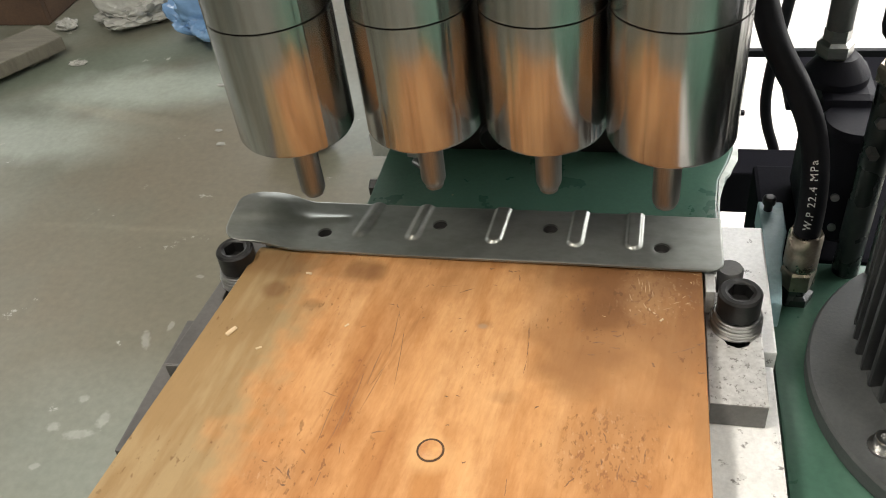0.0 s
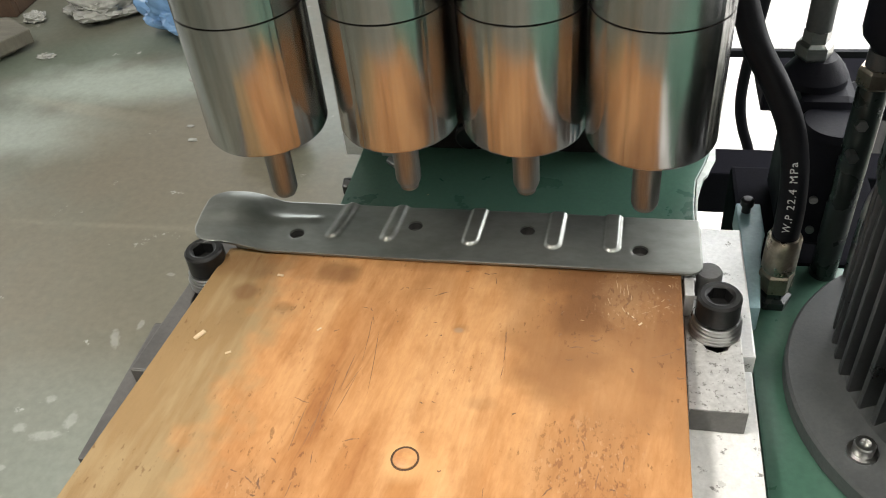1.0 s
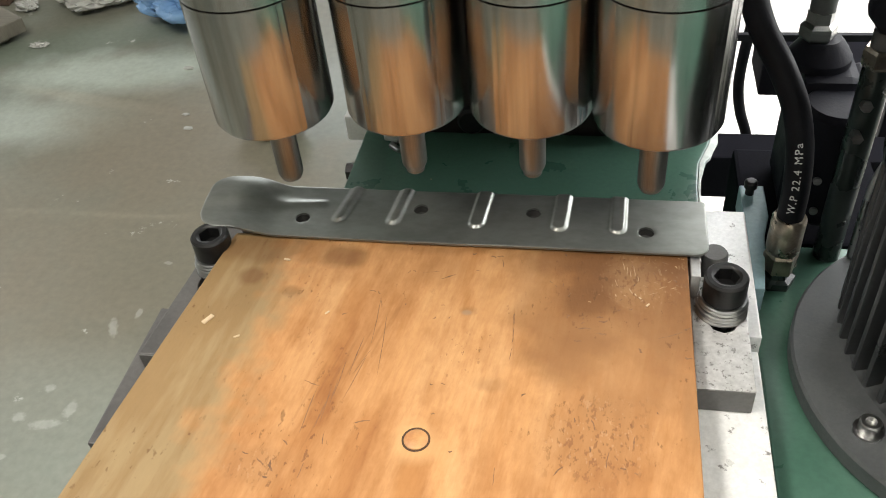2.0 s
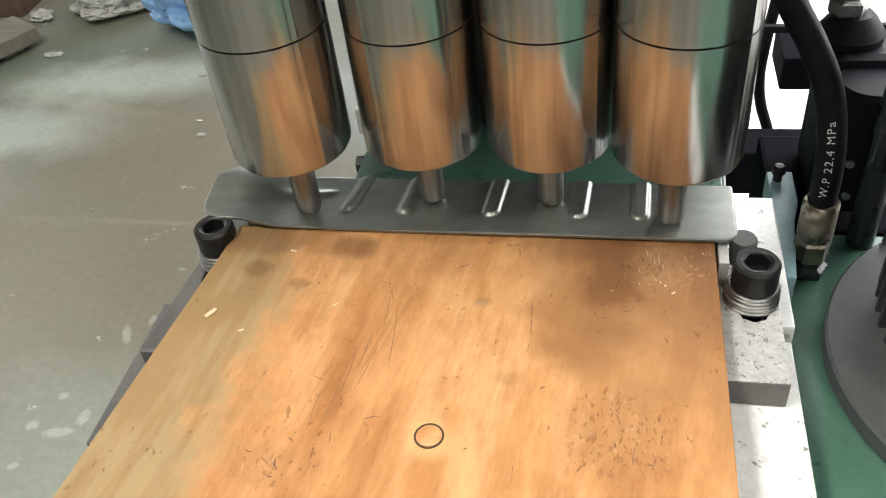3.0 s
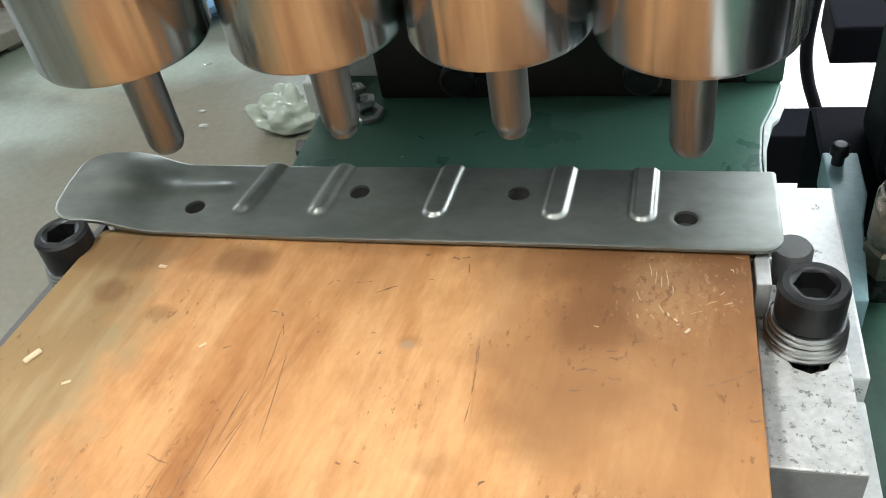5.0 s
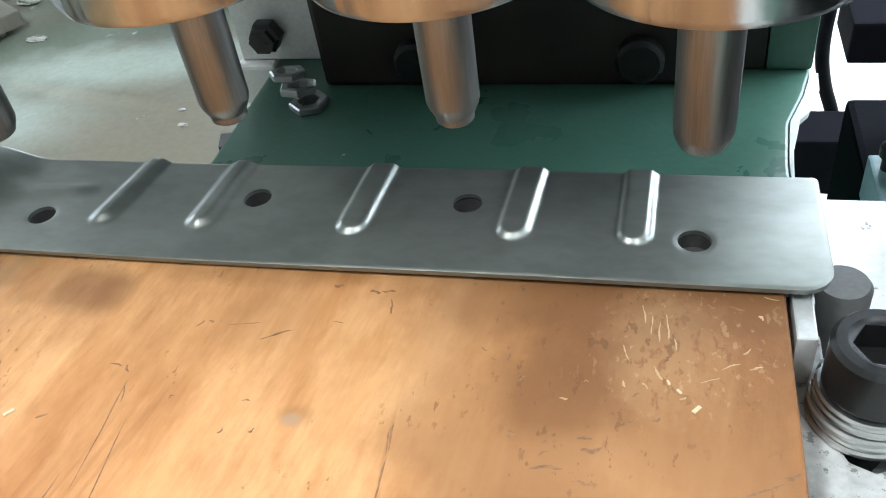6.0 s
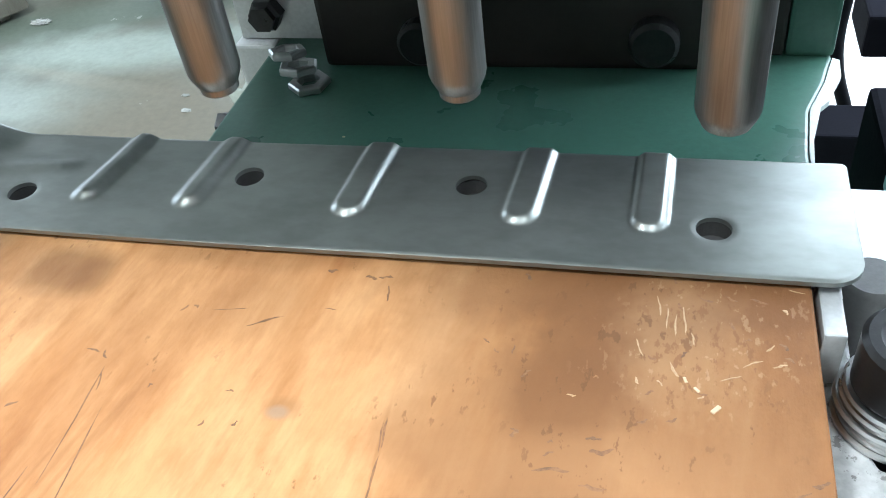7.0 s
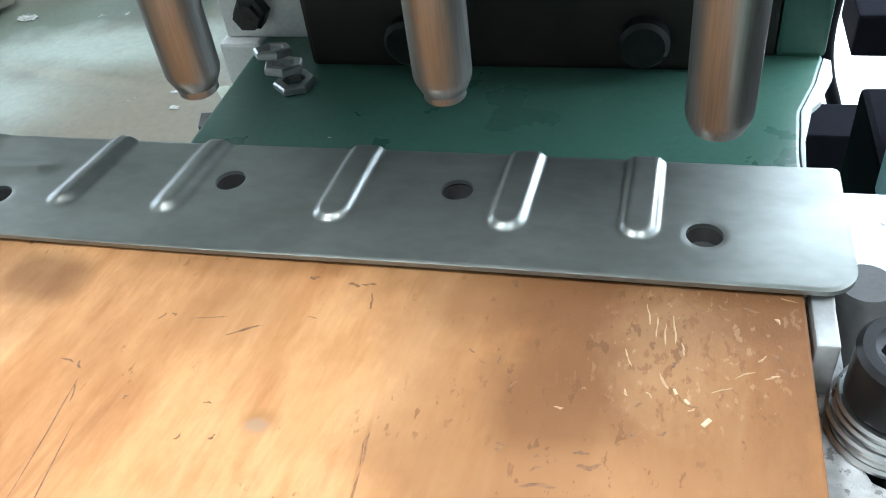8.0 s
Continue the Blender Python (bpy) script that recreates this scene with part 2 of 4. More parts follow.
def brushed_steel(name, base, rough, along=(30, 30, 1.0), uneven=0.05, stretch_gloss=0.0, low=0.82, reflect_bands=0.0, metal=1.0):
    m, t, b = nodes_of(name)
    lines = add_noise(t, 60, 3, 0.6, along)
    cloud = add_noise(t, 25, 4, 0.6)
    c = mix(t, ramp(t, lines, [(0.35, grey(0)), (0.65, grey(1))]), tuple(low * v for v in base), base)
    t.links.new(mix(t, 0.25, c, ramp(t, cloud, [(0.3, grey(0.7)), (0.7, grey(1))]), 'MULTIPLY'), b.inputs["Base Color"])
    t.links.new(ramp(t, cloud, [(0.3, grey(rough - uneven)), (0.7, grey(rough + 1.4 * uneven))]), b.inputs["Roughness"])
    b.inputs["Metallic"].default_value = metal
    if stretch_gloss:
        # turned surface: reflections smear along the axis
        tan = t.nodes.new("ShaderNodeTangent")
        tan.direction_type, tan.axis = 'RADIAL', 'Z'
        t.links.new(tan.outputs[0], b.inputs["Tangent"])
        b.inputs["Anisotropic"].default_value = stretch_gloss
        b.inputs["Anisotropic Rotation"].default_value = 0.25
    if reflect_bands:
        # lengthwise bands of reflection, put into the bump and the base tone
        wave = add_noise(t, reflect_bands, 1.0, 0.4, (1, 1, 0.02), (0.31, 0.17, 0))
        step = ramp(t, wave, [(0.28, grey(0.0)), (0.37, grey(0.8)), (0.42, grey(0.35)), (0.48, grey(1.0)), (0.53, grey(0.3)), (0.60, grey(0.9)), (0.66, grey(0.2)), (0.76, grey(0.8))])
        bump(t, b, mix(t, 0.015, step, lines), 1.0, 0.00036)
        tone = mix(t, 0.45, c, ramp(t, step, [(0.15, grey(0.50)), (0.85, grey(1.0))]), 'MULTIPLY')
        t.links.new(tone, b.inputs["Base Color"])
    else:
        bump(t, b, lines, 0.12 if not stretch_gloss else 0.03, 0.00005)
    return m


M_FLOOR = floor_material()
M_WOOD = wood_material()
M_PLUG = material("plug_wood", (0.62, 0.33, 0.13), (0.45, 0.2, 0.07), 0.5, 0, 90, 500)
M_GAP = material("gap_dirt", (0.09, 0.045, 0.02), (0.05, 0.025, 0.012), 0.8)
M_RAM = brushed_steel("turned_ram_steel", (0.47, 0.465, 0.46), 0.21, (7, 7, 0.12), 0.008, 0.12, 0.88, 27.0)
M_PUNCH = brushed_steel("punch_tool_steel", (0.27, 0.255, 0.24), 0.40, (30, 30, 1.0), 0.05, 0.0)
M_STRIP = brushed_steel("cold_rolled_sheet_steel", (0.30, 0.308, 0.285), 0.36, (1.2, 2.2, 2.2), metal=0.84)
# right rail steel, whitened in its base colour for the yard's glare
M_BED = material("glare_white_ground_steel", (0.90, 0.90, 0.89), (0.80, 0.80, 0.78), 0.36, 0.15, 40, 400, 0.0001, wear=(0.26, 0.25, 0.24), wear_at=0.61)
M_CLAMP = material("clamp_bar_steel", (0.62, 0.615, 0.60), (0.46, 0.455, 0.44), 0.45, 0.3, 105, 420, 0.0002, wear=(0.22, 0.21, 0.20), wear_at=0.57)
M_DARK_STEEL = material("dark_matt_steel", (0.15, 0.147, 0.14), (0.10, 0.098, 0.095), 0.55, 0.2, 60, 500, 0.0002)
M_PLATE = material("dull_silver_plate", (0.60, 0.60, 0.585), (0.50, 0.50, 0.49), 0.42, 0.3, 40, 400, 0.0002)
M_BOLT = material("black_oxide_steel", (0.035, 0.034, 0.034), (0.02, 0.02, 0.02), 0.38, 0.6, 120, 900, 0.00006)
# left rail and clamp bar steel, darkened for their shaded side; also die bushes
M_RAIL = material("darkened_steel", (0.12, 0.115, 0.11), (0.075, 0.072, 0.07), 0.55, 0.4, 40, 400, 0.0002)
M_WASHER = brushed_steel("zinc_washer_steel", (0.5, 0.5, 0.49), 0.3, (1, 1, 20))
M_GREEN = material("green_machine_enamel", (0.070, 0.155, 0.112), (0.052, 0.122, 0.087), 0.34, 0, 14, 260, 0.0002, wear=(0.25, 0.36, 0.29), wear_at=0.73)
M_CHIP = material("chipped_paint_edge", (0.72, 0.76, 0.72), (0.45, 0.5, 0.46), 0.6, 0, 60, 300)
M_PALE = material("pale_splinter_wood", (0.72, 0.55, 0.36), (0.5, 0.36, 0.2), 0.6, 0, 200, 900)
M_COLUMN = material("dark_oiled_casting", (0.03, 0.024, 0.02), (0.018, 0.014, 0.012), 0.45, 0.3, 30, 300)
M_MOTOR = material("black_motor_enamel", (0.040, 0.042, 0.045), (0.027, 0.028, 0.03), 0.36, 0, 30, 400, 0.0002)
M_FLANGE = material("grey_cast_flange", (0.10, 0.105, 0.107), (0.072, 0.076, 0.078), 0.5, 0.2, 40, 420, 0.0003)
M_COWL = material("green_black_cowl", (0.022, 0.031, 0.029), (0.015, 0.022, 0.02), 0.3, 0, 20, 300)
M_BLACK = material("matt_black_paint", (0.009, 0.009, 0.012), (0.006, 0.006, 0.008), 0.9, 0, 30, 400, spec=0.03)
M_RUBBER = material("black_hose_rubber", (0.010, 0.0105, 0.013), (0.006, 0.006, 0.008), 0.5, 0, 60, 700, 0.0002, spec=0.12)
M_VALVE = material("navy_valve_enamel", (0.013, 0.0135, 0.019), (0.009, 0.009, 0.013), 0.55, 0, 30, 400, spec=0.1)
M_DENT = material("dirt_filled_dent", (0.27, 0.128, 0.05), (0.13, 0.058, 0.023), 0.6, 0, 300, 1200)
M_FIBRE = material("torn_pale_fibre", (0.50, 0.33, 0.185), (0.38, 0.23, 0.11), 0.6, 0, 300, 1200)
M_BRASS = material("worn_plated_fitting", (0.5, 0.43, 0.34), (0.33, 0.28, 0.22), 0.32, 1.0, 60, 500)
M_BLUE = material("pale_blue_enamel", (0.33, 0.5, 0.54), (0.25, 0.4, 0.42), 0.45, 0, 30, 300, wear=(0.15, 0.3, 0.24), wear_at=0.66)
M_INK = material("white_hose_print", (0.75, 0.75, 0.72), (0.6, 0.6, 0.58), 0.7, 0, 300, 900)
M_PLANK = material("grey_weathered_timber", (0.22, 0.205, 0.165), (0.13, 0.12, 0.095), 0.8, 0, 9, 120, 0.001, (1, 6, 1))
M_CRATE = material("brown_crate_wood", (0.14, 0.085, 0.055), (0.07, 0.04, 0.028), 0.8, 0, 9, 120, 0.001)
M_WALL = material("plastered_wall", (0.6, 0.6, 0.57), (0.48, 0.48, 0.45), 0.8, 0, 1.5, 40, 0.002)
M_CEIL = material("white_ceiling_sheet", (0.62, 0.62, 0.6), (0.52, 0.52, 0.5), 0.8, 0, 1.5, 40, 0.002)
M_YARD = material("pale_yard_concrete", (0.78, 0.77, 0.74), (0.68, 0.67, 0.64), 0.8, 0, 3, 60, 0.002)


def plastic_film(name, colour):
    m, t, b = nodes_of(name)
    n = add_noise(t, 30, 4, 0.6)
    t.links.new(ramp(t, n, [(0.3, tuple(0.75 * v for v in colour)), (0.7, colour)]), b.inputs["Base Color"])
    b.inputs["Roughness"].default_value = 0.16
    b.inputs["Transmission Weight"].default_value = 0.25
    bump(t, b, n, 0.4, 0.003)
    return m


M_FILM = plastic_film("clear_wrapping_film", (0.62, 0.62, 0.58))
M_FILM_BLUE = plastic_film("blue_plastic_film", (0.25, 0.45, 0.75))
M_FILM_PALE = plastic_film("pale_white_film", (0.52, 0.56, 0.48))

# ---- shape helpers ----
BASES = {}


def thing(name, at, label, category, group="", kind=""):
    ob = new(name)
    ob.empty_display_size = 0.01
    ob.location = at
    BASES[ob.name] = Vector(at)
    return tagged(ob, label, category, group, kind)


def part(name, bm, mat, parent=None, label="", smooth=None):
    """Links bm (in world places) as one mesh under a thing, or under a part of it."""
    me = bpy.data.meshes.new(name)
    base = BASES.get(parent.name, Vector()) if parent else Vector()
    bmesh.ops.translate(bm, verts=bm.verts, vec=-base)
    bmesh.ops.recalc_face_normals(bm, faces=bm.faces)
    if smooth is not None:
        for f in bm.faces:
            f.smooth = True
        for e in bm.edges:
            if len(e.link_faces) == 2 and e.calc_face_angle(0) > radians(smooth):
                e.smooth = False
    bm.to_mesh(me)
    bm.free()
    me.materials.append(mat)
    ob = new(name, me)
    if parent:
        ob.parent = parent
        BASES[ob.name] = base
    else:
        BASES[ob.name] = Vector()
    if label:
        ob["label"] = label
    return ob


def solid(name, bm, mat, label, category, group="", kind="", smooth=None):
    """A thing that is one mesh."""
    return tagged(part(name, bm, mat, None, "", smooth), label, category, group, kind)


def box(x0, x1, y0, y1, z0, z1, bevel=0.001, bm=None, segs=2):
    own = bmesh.new()
    bmesh.ops.create_cube(own, size=1)
    for v in own.verts:
        v.co = (x0 + (v.co.x + 0.5) * (x1 - x0), y0 + (v.co.y + 0.5) * (y1 - y0), z0 + (v.co.z + 0.5) * (z1 - z0))
    if bevel:
        bmesh.ops.bevel(own, geom=list(own.edges), offset=bevel, segments=segs, profile=0.6, affect='EDGES')
    return join(bm, own)


def join(bm, own):
    if bm is None:
        return own
    me = bpy.data.meshes.new("tmp")
    own.to_mesh(me)
    own.free()
    bm.from_mesh(me)
    bpy.data.meshes.remove(me)
    return bm


def prism(outline, z0, z1, bevel=0.001, bm=None):
    """A flat plate with the given plan outline."""
    own = bmesh.new()
    f = own.faces.new([own.verts.new((x, y, z0)) for x, y in outline])
    top = bmesh.ops.extrude_face_region(own, geom=[f])
    for v in top["geom"]:
        if isinstance(v, bmesh.types.BMVert):
            v.co.z = z1
    if bevel:
        bmesh.ops.bevel(own, geom=list(own.edges), offset=bevel, segments=2, profile=0.6, affect='EDGES')
    return join(bm, own)


def lathe(profile, x, y, segs=48, bm=None, m=None):
    """Turns (radius, z) pairs about the upright axis at x, y; radius 0 closes an end."""
    own = bmesh.new()
    rings = []
    for r, z in profile:
        if r <= 1e-6:
            rings.append([own.verts.new((0, 0, z))])
        else:
            rings.append([own.verts.new((r * math.cos(2 * math.pi * k / segs), r * math.sin(2 * math.pi * k / segs), z)) for k in range(segs)])
    for a, b in zip(rings, rings[1:]):
        for k in range(segs):
            q = [a[k % len(a)], a[(k + 1) % len(a)], b[(k + 1) % len(b)], b[k % len(b)]]
            q = list(dict.fromkeys(q))
            if len(q) > 2:
                own.faces.new(q)
    if m is not None:
        bmesh.ops.transform(own, matrix=m, verts=own.verts)
    bmesh.ops.translate(own, verts=own.verts, vec=(x, y, 0))
    return join(bm, own)


def smooth_path(points, steps=8):
    pts = [Vector(p) for p in points]
    pts = [2 * pts[0] - pts[1]] + pts + [2 * pts[-1] - pts[-2]]
    out = []
    for a, b, c, d in zip(pts, pts[1:], pts[2:], pts[3:]):
        for k in range(steps):
            u = k / steps
            out.append(0.5 * (2 * b + (c - a) * u + (2 * a - 5 * b + 4 * c - d) * u * u + (3 * b - a - 3 * c + d) * u ** 3))
    return out + [pts[-2]]


def tube(points, radius, segs=20, bm=None, steps=8):
    own = bmesh.new()
    path = smooth_path(points, steps)
    side = Vector((1, 0, 0))
    rings = []
    for k, p in enumerate(path):
        d = (path[min(k + 1, len(path) - 1)] - path[max(k - 1, 0)]).normalized()
        side = (side - side.dot(d) * d).normalized()
        up = d.cross(side)
        rings.append([own.verts.new(p + radius * (math.cos(2 * math.pi * j / segs) * side + math.sin(2 * math.pi * j / segs) * up)) for j in range(segs)])
    for a, b in zip(rings, rings[1:]):
        for j in range(segs):
            own.faces.new([a[j], a[(j + 1) % segs], b[(j + 1) % segs], b[j]])
    own.faces.new(rings[0])
    own.faces.new(rings[-1])
    return join(bm, own)


def smoothstep(a, b, v):
    u = min(1.0, max(0.0, (v - a) / (b - a)))
    return u * u * (3 - 2 * u)


# ---- the building ----
FLOOR = -0.80
solid("floor", box(-5, 4.0, -3, 0.92, FLOOR - 0.1, FLOOR, 0), M_FLOOR, "green-painted concrete workshop floor with brown dirt and scuffs", "floor", kind="structure")
solid("floor_annex", box(-5, 0.22, 0.92, 5, FLOOR - 0.1, FLOOR, 0), M_FLOOR, "green-painted concrete floor running on under the back bay", "floor", kind="structure")
solid("ground", box(0.22, 40, 0.92, 40, FLOOR - 0.14, FLOOR - 0.02, 0), M_YARD, "pale concrete yard in bright daylight", "ground", kind="structure")
# opening in the west wall is added to hold the fill lamp
ww_ = box(-5.2, -5, -3.2, 1.0, FLOOR, 2.6, 0)
box(-5.2, -5, 4.2, 5.2, FLOOR, 2.6, 0, ww_)
box(-5.2, -5, 1.0, 4.2, FLOOR, 0.3, 0, ww_)
box(-5.2, -5, 1.0, 4.2, 2.3, 2.6, 0, ww_)
solid("wall_west", ww_, M_WALL, "plastered workshop wall with an opening added for a fill lamp", "wall", kind="structure")
solid("wall_south", box(-5, 4.2, -3.2, -3, FLOOR, 2.6, 0), M_WALL, "plain plastered workshop wall", "wall", kind="structure")
solid("wall_east", box(4.0, 4.2, -3, 0.92, FLOOR, 2.6, 0), M_WALL, "plain plastered workshop wall", "wall", kind="structure")
# unseen wall, added to keep the yard's sun out of the back bay
solid("wall_yard", box(0.02, 0.22, 0.92, 5, FLOOR, 2.6, 0), M_WALL, "plain unseen wall added to stop the yard sun", "wall", kind="structure")
wn_ = box(-5, -2.6, 4.8, 5.0, FLOOR, 2.6, 0)
box(0.0, 0.02, 4.8, 5.0, FLOOR, 2.6, 0, wn_)
box(-2.6, 0.0, 4.8, 5.0, FLOOR, 0.1, 0, wn_)
box(-2.6, 0.0, 4.8, 5.0, 1.8, 2.6, 0, wn_)
solid("wall_north", wn_, M_WALL, "plastered back wall with a wide window opening", "wall", kind="structure")
solid("ceiling", box(-5.2, 4.2, -3.2, 0.92, 2.6, 2.75, 0), M_CEIL, "plain white sheet ceiling over the press bay", "ceiling", kind="structure")
solid("ceiling_annex", box(-5.2, 0.22, 0.92, 5.2, 2.6, 2.75, 0), M_CEIL, "plain white sheet ceiling over the back bay", "ceiling", kind="structure")

# ---- the press: frame, bed and clamps ----
press = thing("hydraulic_press", (0, 0.1, FLOOR), "green enamelled steel press frame with chipped edges and a dark column", "press")
base_plate = part("base_plate", prism([(-0.12, -0.13), (0.1475, -0.13), (0.1475, 0.132), (0.150, 0.162), (0.158, 0.185), (0.163, 0.207), (0.163, 0.36), (-0.12, 0.36)], -0.087, -0.065, 0.0015), M_GREEN, press, "green enamelled base plate")
part("edge_bolt", lathe([(0, 0), (0.0065, 0), (0.0075, 0.001), (0.0075, 0.006), (0.006, 0.007), (0, 0.007)], 0, 0, 6, None, Matrix.Translation((-0.1202, 0.150, -0.074)) @ Matrix.Rotation(radians(-90), 4, 'Y')), M_BOLT, base_plate, "black hex bolt head")
part("pedestal", box(-0.105, 0.14, -0.12, 0.35, FLOOR, -0.0872, 0.004), M_GREEN, press)
col = part("column", box(-0.082, 0.108, 0.193, 0.30, -0.0648, 0.2698, 0.003), M_COLUMN, press, "dark oily column face")
part("side_post", box(0.1424, 0.164, 0.2072, 0.32, -0.0648, 0.2698, 0.002), M_GREEN, press)
part("column_side", box(0.1084, 0.1420, 0.2072, 0.30, -0.0648, 0.2698, 0.002), M_COLUMN, press)
for bx in (0.083, -0.028):
    part("column_bolt", lathe([(0, 0.0), (0.0095, 0.0), (0.0115, 0.002), (0.0115, 0.012)], 0, 0, 32, None, Matrix.Translation((bx, 0.184, -0.048)) @ Matrix.Rotation(radians(-90), 4, 'X')), M_BOLT, col)
part("paint_chip", prism([(0.1477, 0.0), (0.1477, 0.132), (0.1502, 0.162), (0.1582, 0.185), (0.1632, 0.206), (0.1662, 0.204), (0.1655, 0.190), (0.1618, 0.180), (0.1590, 0.170), (0.1548, 0.164), (0.1530, 0.154), (0.1502, 0.140), (0.1490, 0.12), (0.1490, 0.0)], -0.0675, -0.0645, 0.0003), M_CHIP, base_plate, "bare chipped edge")

bracket = thing("side_bracket", (-0.115, 0.23, -0.065), "silver steel bracket with a dark hex bolt beside the column", "bracket")
part("plate", box(-0.142, -0.090, 0.222, 0.232, -0.0648, 0.10, 0.001), M_PLATE, bracket)
part("hex_bolt", lathe([(0, 0), (0.0075, 0), (0.0095, 0.002), (0.0095, 0.009), (0.0075, 0.0105), (0.0075, 0.014), (0, 0.014)], 0, 0, 6, None, Matrix.Translation((-0.121, 0.2225, -0.047)) @ Matrix.Rotation(radians(90), 4, 'X')), M_BOLT, bracket)
solid("bracket_support", box(-0.145, -0.1202, 0.215, 0.30, -0.09, -0.0652, 0.002), M_PLATE, "grey steel lug welded to the press base", "bracket")

# bed rails carrying the clamps
bed_r = thing("bed_rail", (0.15, -0.02, -0.065), "worn scratched steel bed rail, whitened in colour for glare", "rail", "bed rails")
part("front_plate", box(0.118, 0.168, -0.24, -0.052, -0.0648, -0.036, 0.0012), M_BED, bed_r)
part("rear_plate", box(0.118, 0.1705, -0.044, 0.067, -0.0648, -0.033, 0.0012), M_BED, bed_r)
# same steel as the right rail, with the shade put into its colour
bed_l = thing("bed_rail", (-0.16, -0.05, -0.065), "grey steel bed rail with its shade in the colour", "rail", "bed rails")
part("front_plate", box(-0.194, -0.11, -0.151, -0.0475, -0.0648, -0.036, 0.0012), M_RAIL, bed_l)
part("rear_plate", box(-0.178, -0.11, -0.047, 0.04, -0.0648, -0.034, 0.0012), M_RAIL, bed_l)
solid("cross_beam", box(-0.1095, 0.1175, -0.24, 0.0, -0.0646, -0.0185, 0.001), M_COLUMN, "dark steel cross beam under the wooden board", "beam")


def slotted_bar(x0, x1, y0, y1, z0, z1, sx, sw, sy0, taper):
    """A flat bar with an open slot from sy0 to the far end."""
    return prism([(x0, y0), (x1, y0), (x1, y1), (sx + sw, y1), (sx + sw, sy0 + sw), (sx + sw * 0.7, sy0 + sw * 0.3), (sx, sy0), (sx - sw * 0.7, sy0 + sw * 0.3), (sx - sw, sy0 + sw), (sx - sw, y1), (x0 + taper, y1)], z0, z1, 0.0009)


def clamp_bar(x0, x1, y0, y1, sx, sy0, mat, label, taper=0.0):
    t = thing("clamp_bar", (sx, y0, -0.0358), label, "clamp bar", "clamp bars")
    part("bar", slotted_bar(x0, x1, y0, y1, -0.0358, -0.0185, sx, 0.008, sy0, taper), mat, t)
    # front face overlaid in darker steel for the shade on it
    part("shaded_end", box(x0 + 0.0006, x1 - 0.0006, y0 - 0.0006, y0 + 0.0004, -0.0352, -0.0191, 0.0002), M_DARK_STEEL, t, "end face with its shade in the colour")


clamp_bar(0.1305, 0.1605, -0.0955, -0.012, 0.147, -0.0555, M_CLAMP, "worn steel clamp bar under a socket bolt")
# left bar's shade is in its darker steel
clamp_bar(-0.1805, -0.1485, -0.100, 0.012, -0.1580, -0.05, M_RAIL, "grey steel clamp bar by the board, darkened for shade", 0.0105)


def socket_bolt(x, y, z0, label):
    """Socket head cap screw on a stack of washers standing on a clamp bar."""
    t = thing("socket_bolt", (x, y, z0), label, "bolt", "clamp bolts")
    zs = z0
    for k in range(5):
        r = (0.0142, 0.0138, 0.0142, 0.0137, 0.0132)[k]
        dx, dy = ((0, 0), (0.0003, -0.0002), (-0.0003, 0.0002), (0.0002, 0.0003), (0, 0))[k]
        part("washer", lathe([(0.0085, zs), (r - 0.0006, zs), (r, zs + 0.0006), (r, zs + 0.0016), (r - 0.0006, zs + 0.0022), (0.0085, zs + 0.0022), (0.0085, zs)], x + dx, y + dy, 40), M_WASHER, t, "zinc plated washer", 30)
        zs += 0.0023
    h, r = zs + 0.0155, 0.0118
    bm = lathe([(0, zs), (r - 0.0006, zs), (r, zs + 0.0008), (r, h - 0.0014), (r - 0.0012, h), (0.0082, h), (0.0072, h - 0.0008)], x, y, 48)
    own = bmesh.new()
    # hexagonal socket
    hexr = 0.0070
    ring = [own.verts.new((x + 0.0072 * math.cos(a * math.pi / 24), y + 0.0072 * math.sin(a * math.pi / 24), h - 0.0008)) for a in range(48)]
    six = []
    for a in range(48):
        th = a * math.pi / 24
        k = hexr * math.cos(math.pi / 6) / math.cos((th % (math.pi / 3)) - math.pi / 6)
        six.append((x + k * math.cos(th), y + k * math.sin(th)))
    up = [own.verts.new((px, py, h - 0.0009)) for px, py in six]
    low = [own.verts.new((px, py, h - 0.0085)) for px, py in six]
    for a in range(48):
        b = (a + 1) % 48
        own.faces.new([ring[a], ring[b], up[b], up[a]])
        own.faces.new([up[a], up[b], low[b], low[a]])
    own.faces.new(low)
    join(bm, own)
    bmesh.ops.remove_doubles(bm, verts=bm.verts, dist=1e-5)
    part("head", bm, M_BOLT, t, "black oxide socket head", 35)
    part("shank", lathe([(0, z0 - 0.028), (0.0068, z0 - 0.028), (0.0068, z0 + 0.004), (0, z0 + 0.004)], x, y, 24), M_BOLT, t)
    return t


socket_bolt(0.1465, -0.0385, -0.0185, "black socket head bolt on a stack of bright washers")
socket_bolt(-0.1580, -0.0245, -0.0185, "black socket head bolt on zinc washers beside the board")

# upright steel pin behind the near bolt, and the die rail under the strip
solid("dowel_pin", lathe([(0, -0.033), (0.0078, -0.033), (0.0078, -0.0095), (0.0068, -0.008), (0, -0.008)], 0.1445, -0.0015, 32), M_DARK_STEEL, "dull grey round steel pin beside the die rail", "pin", smooth=35)


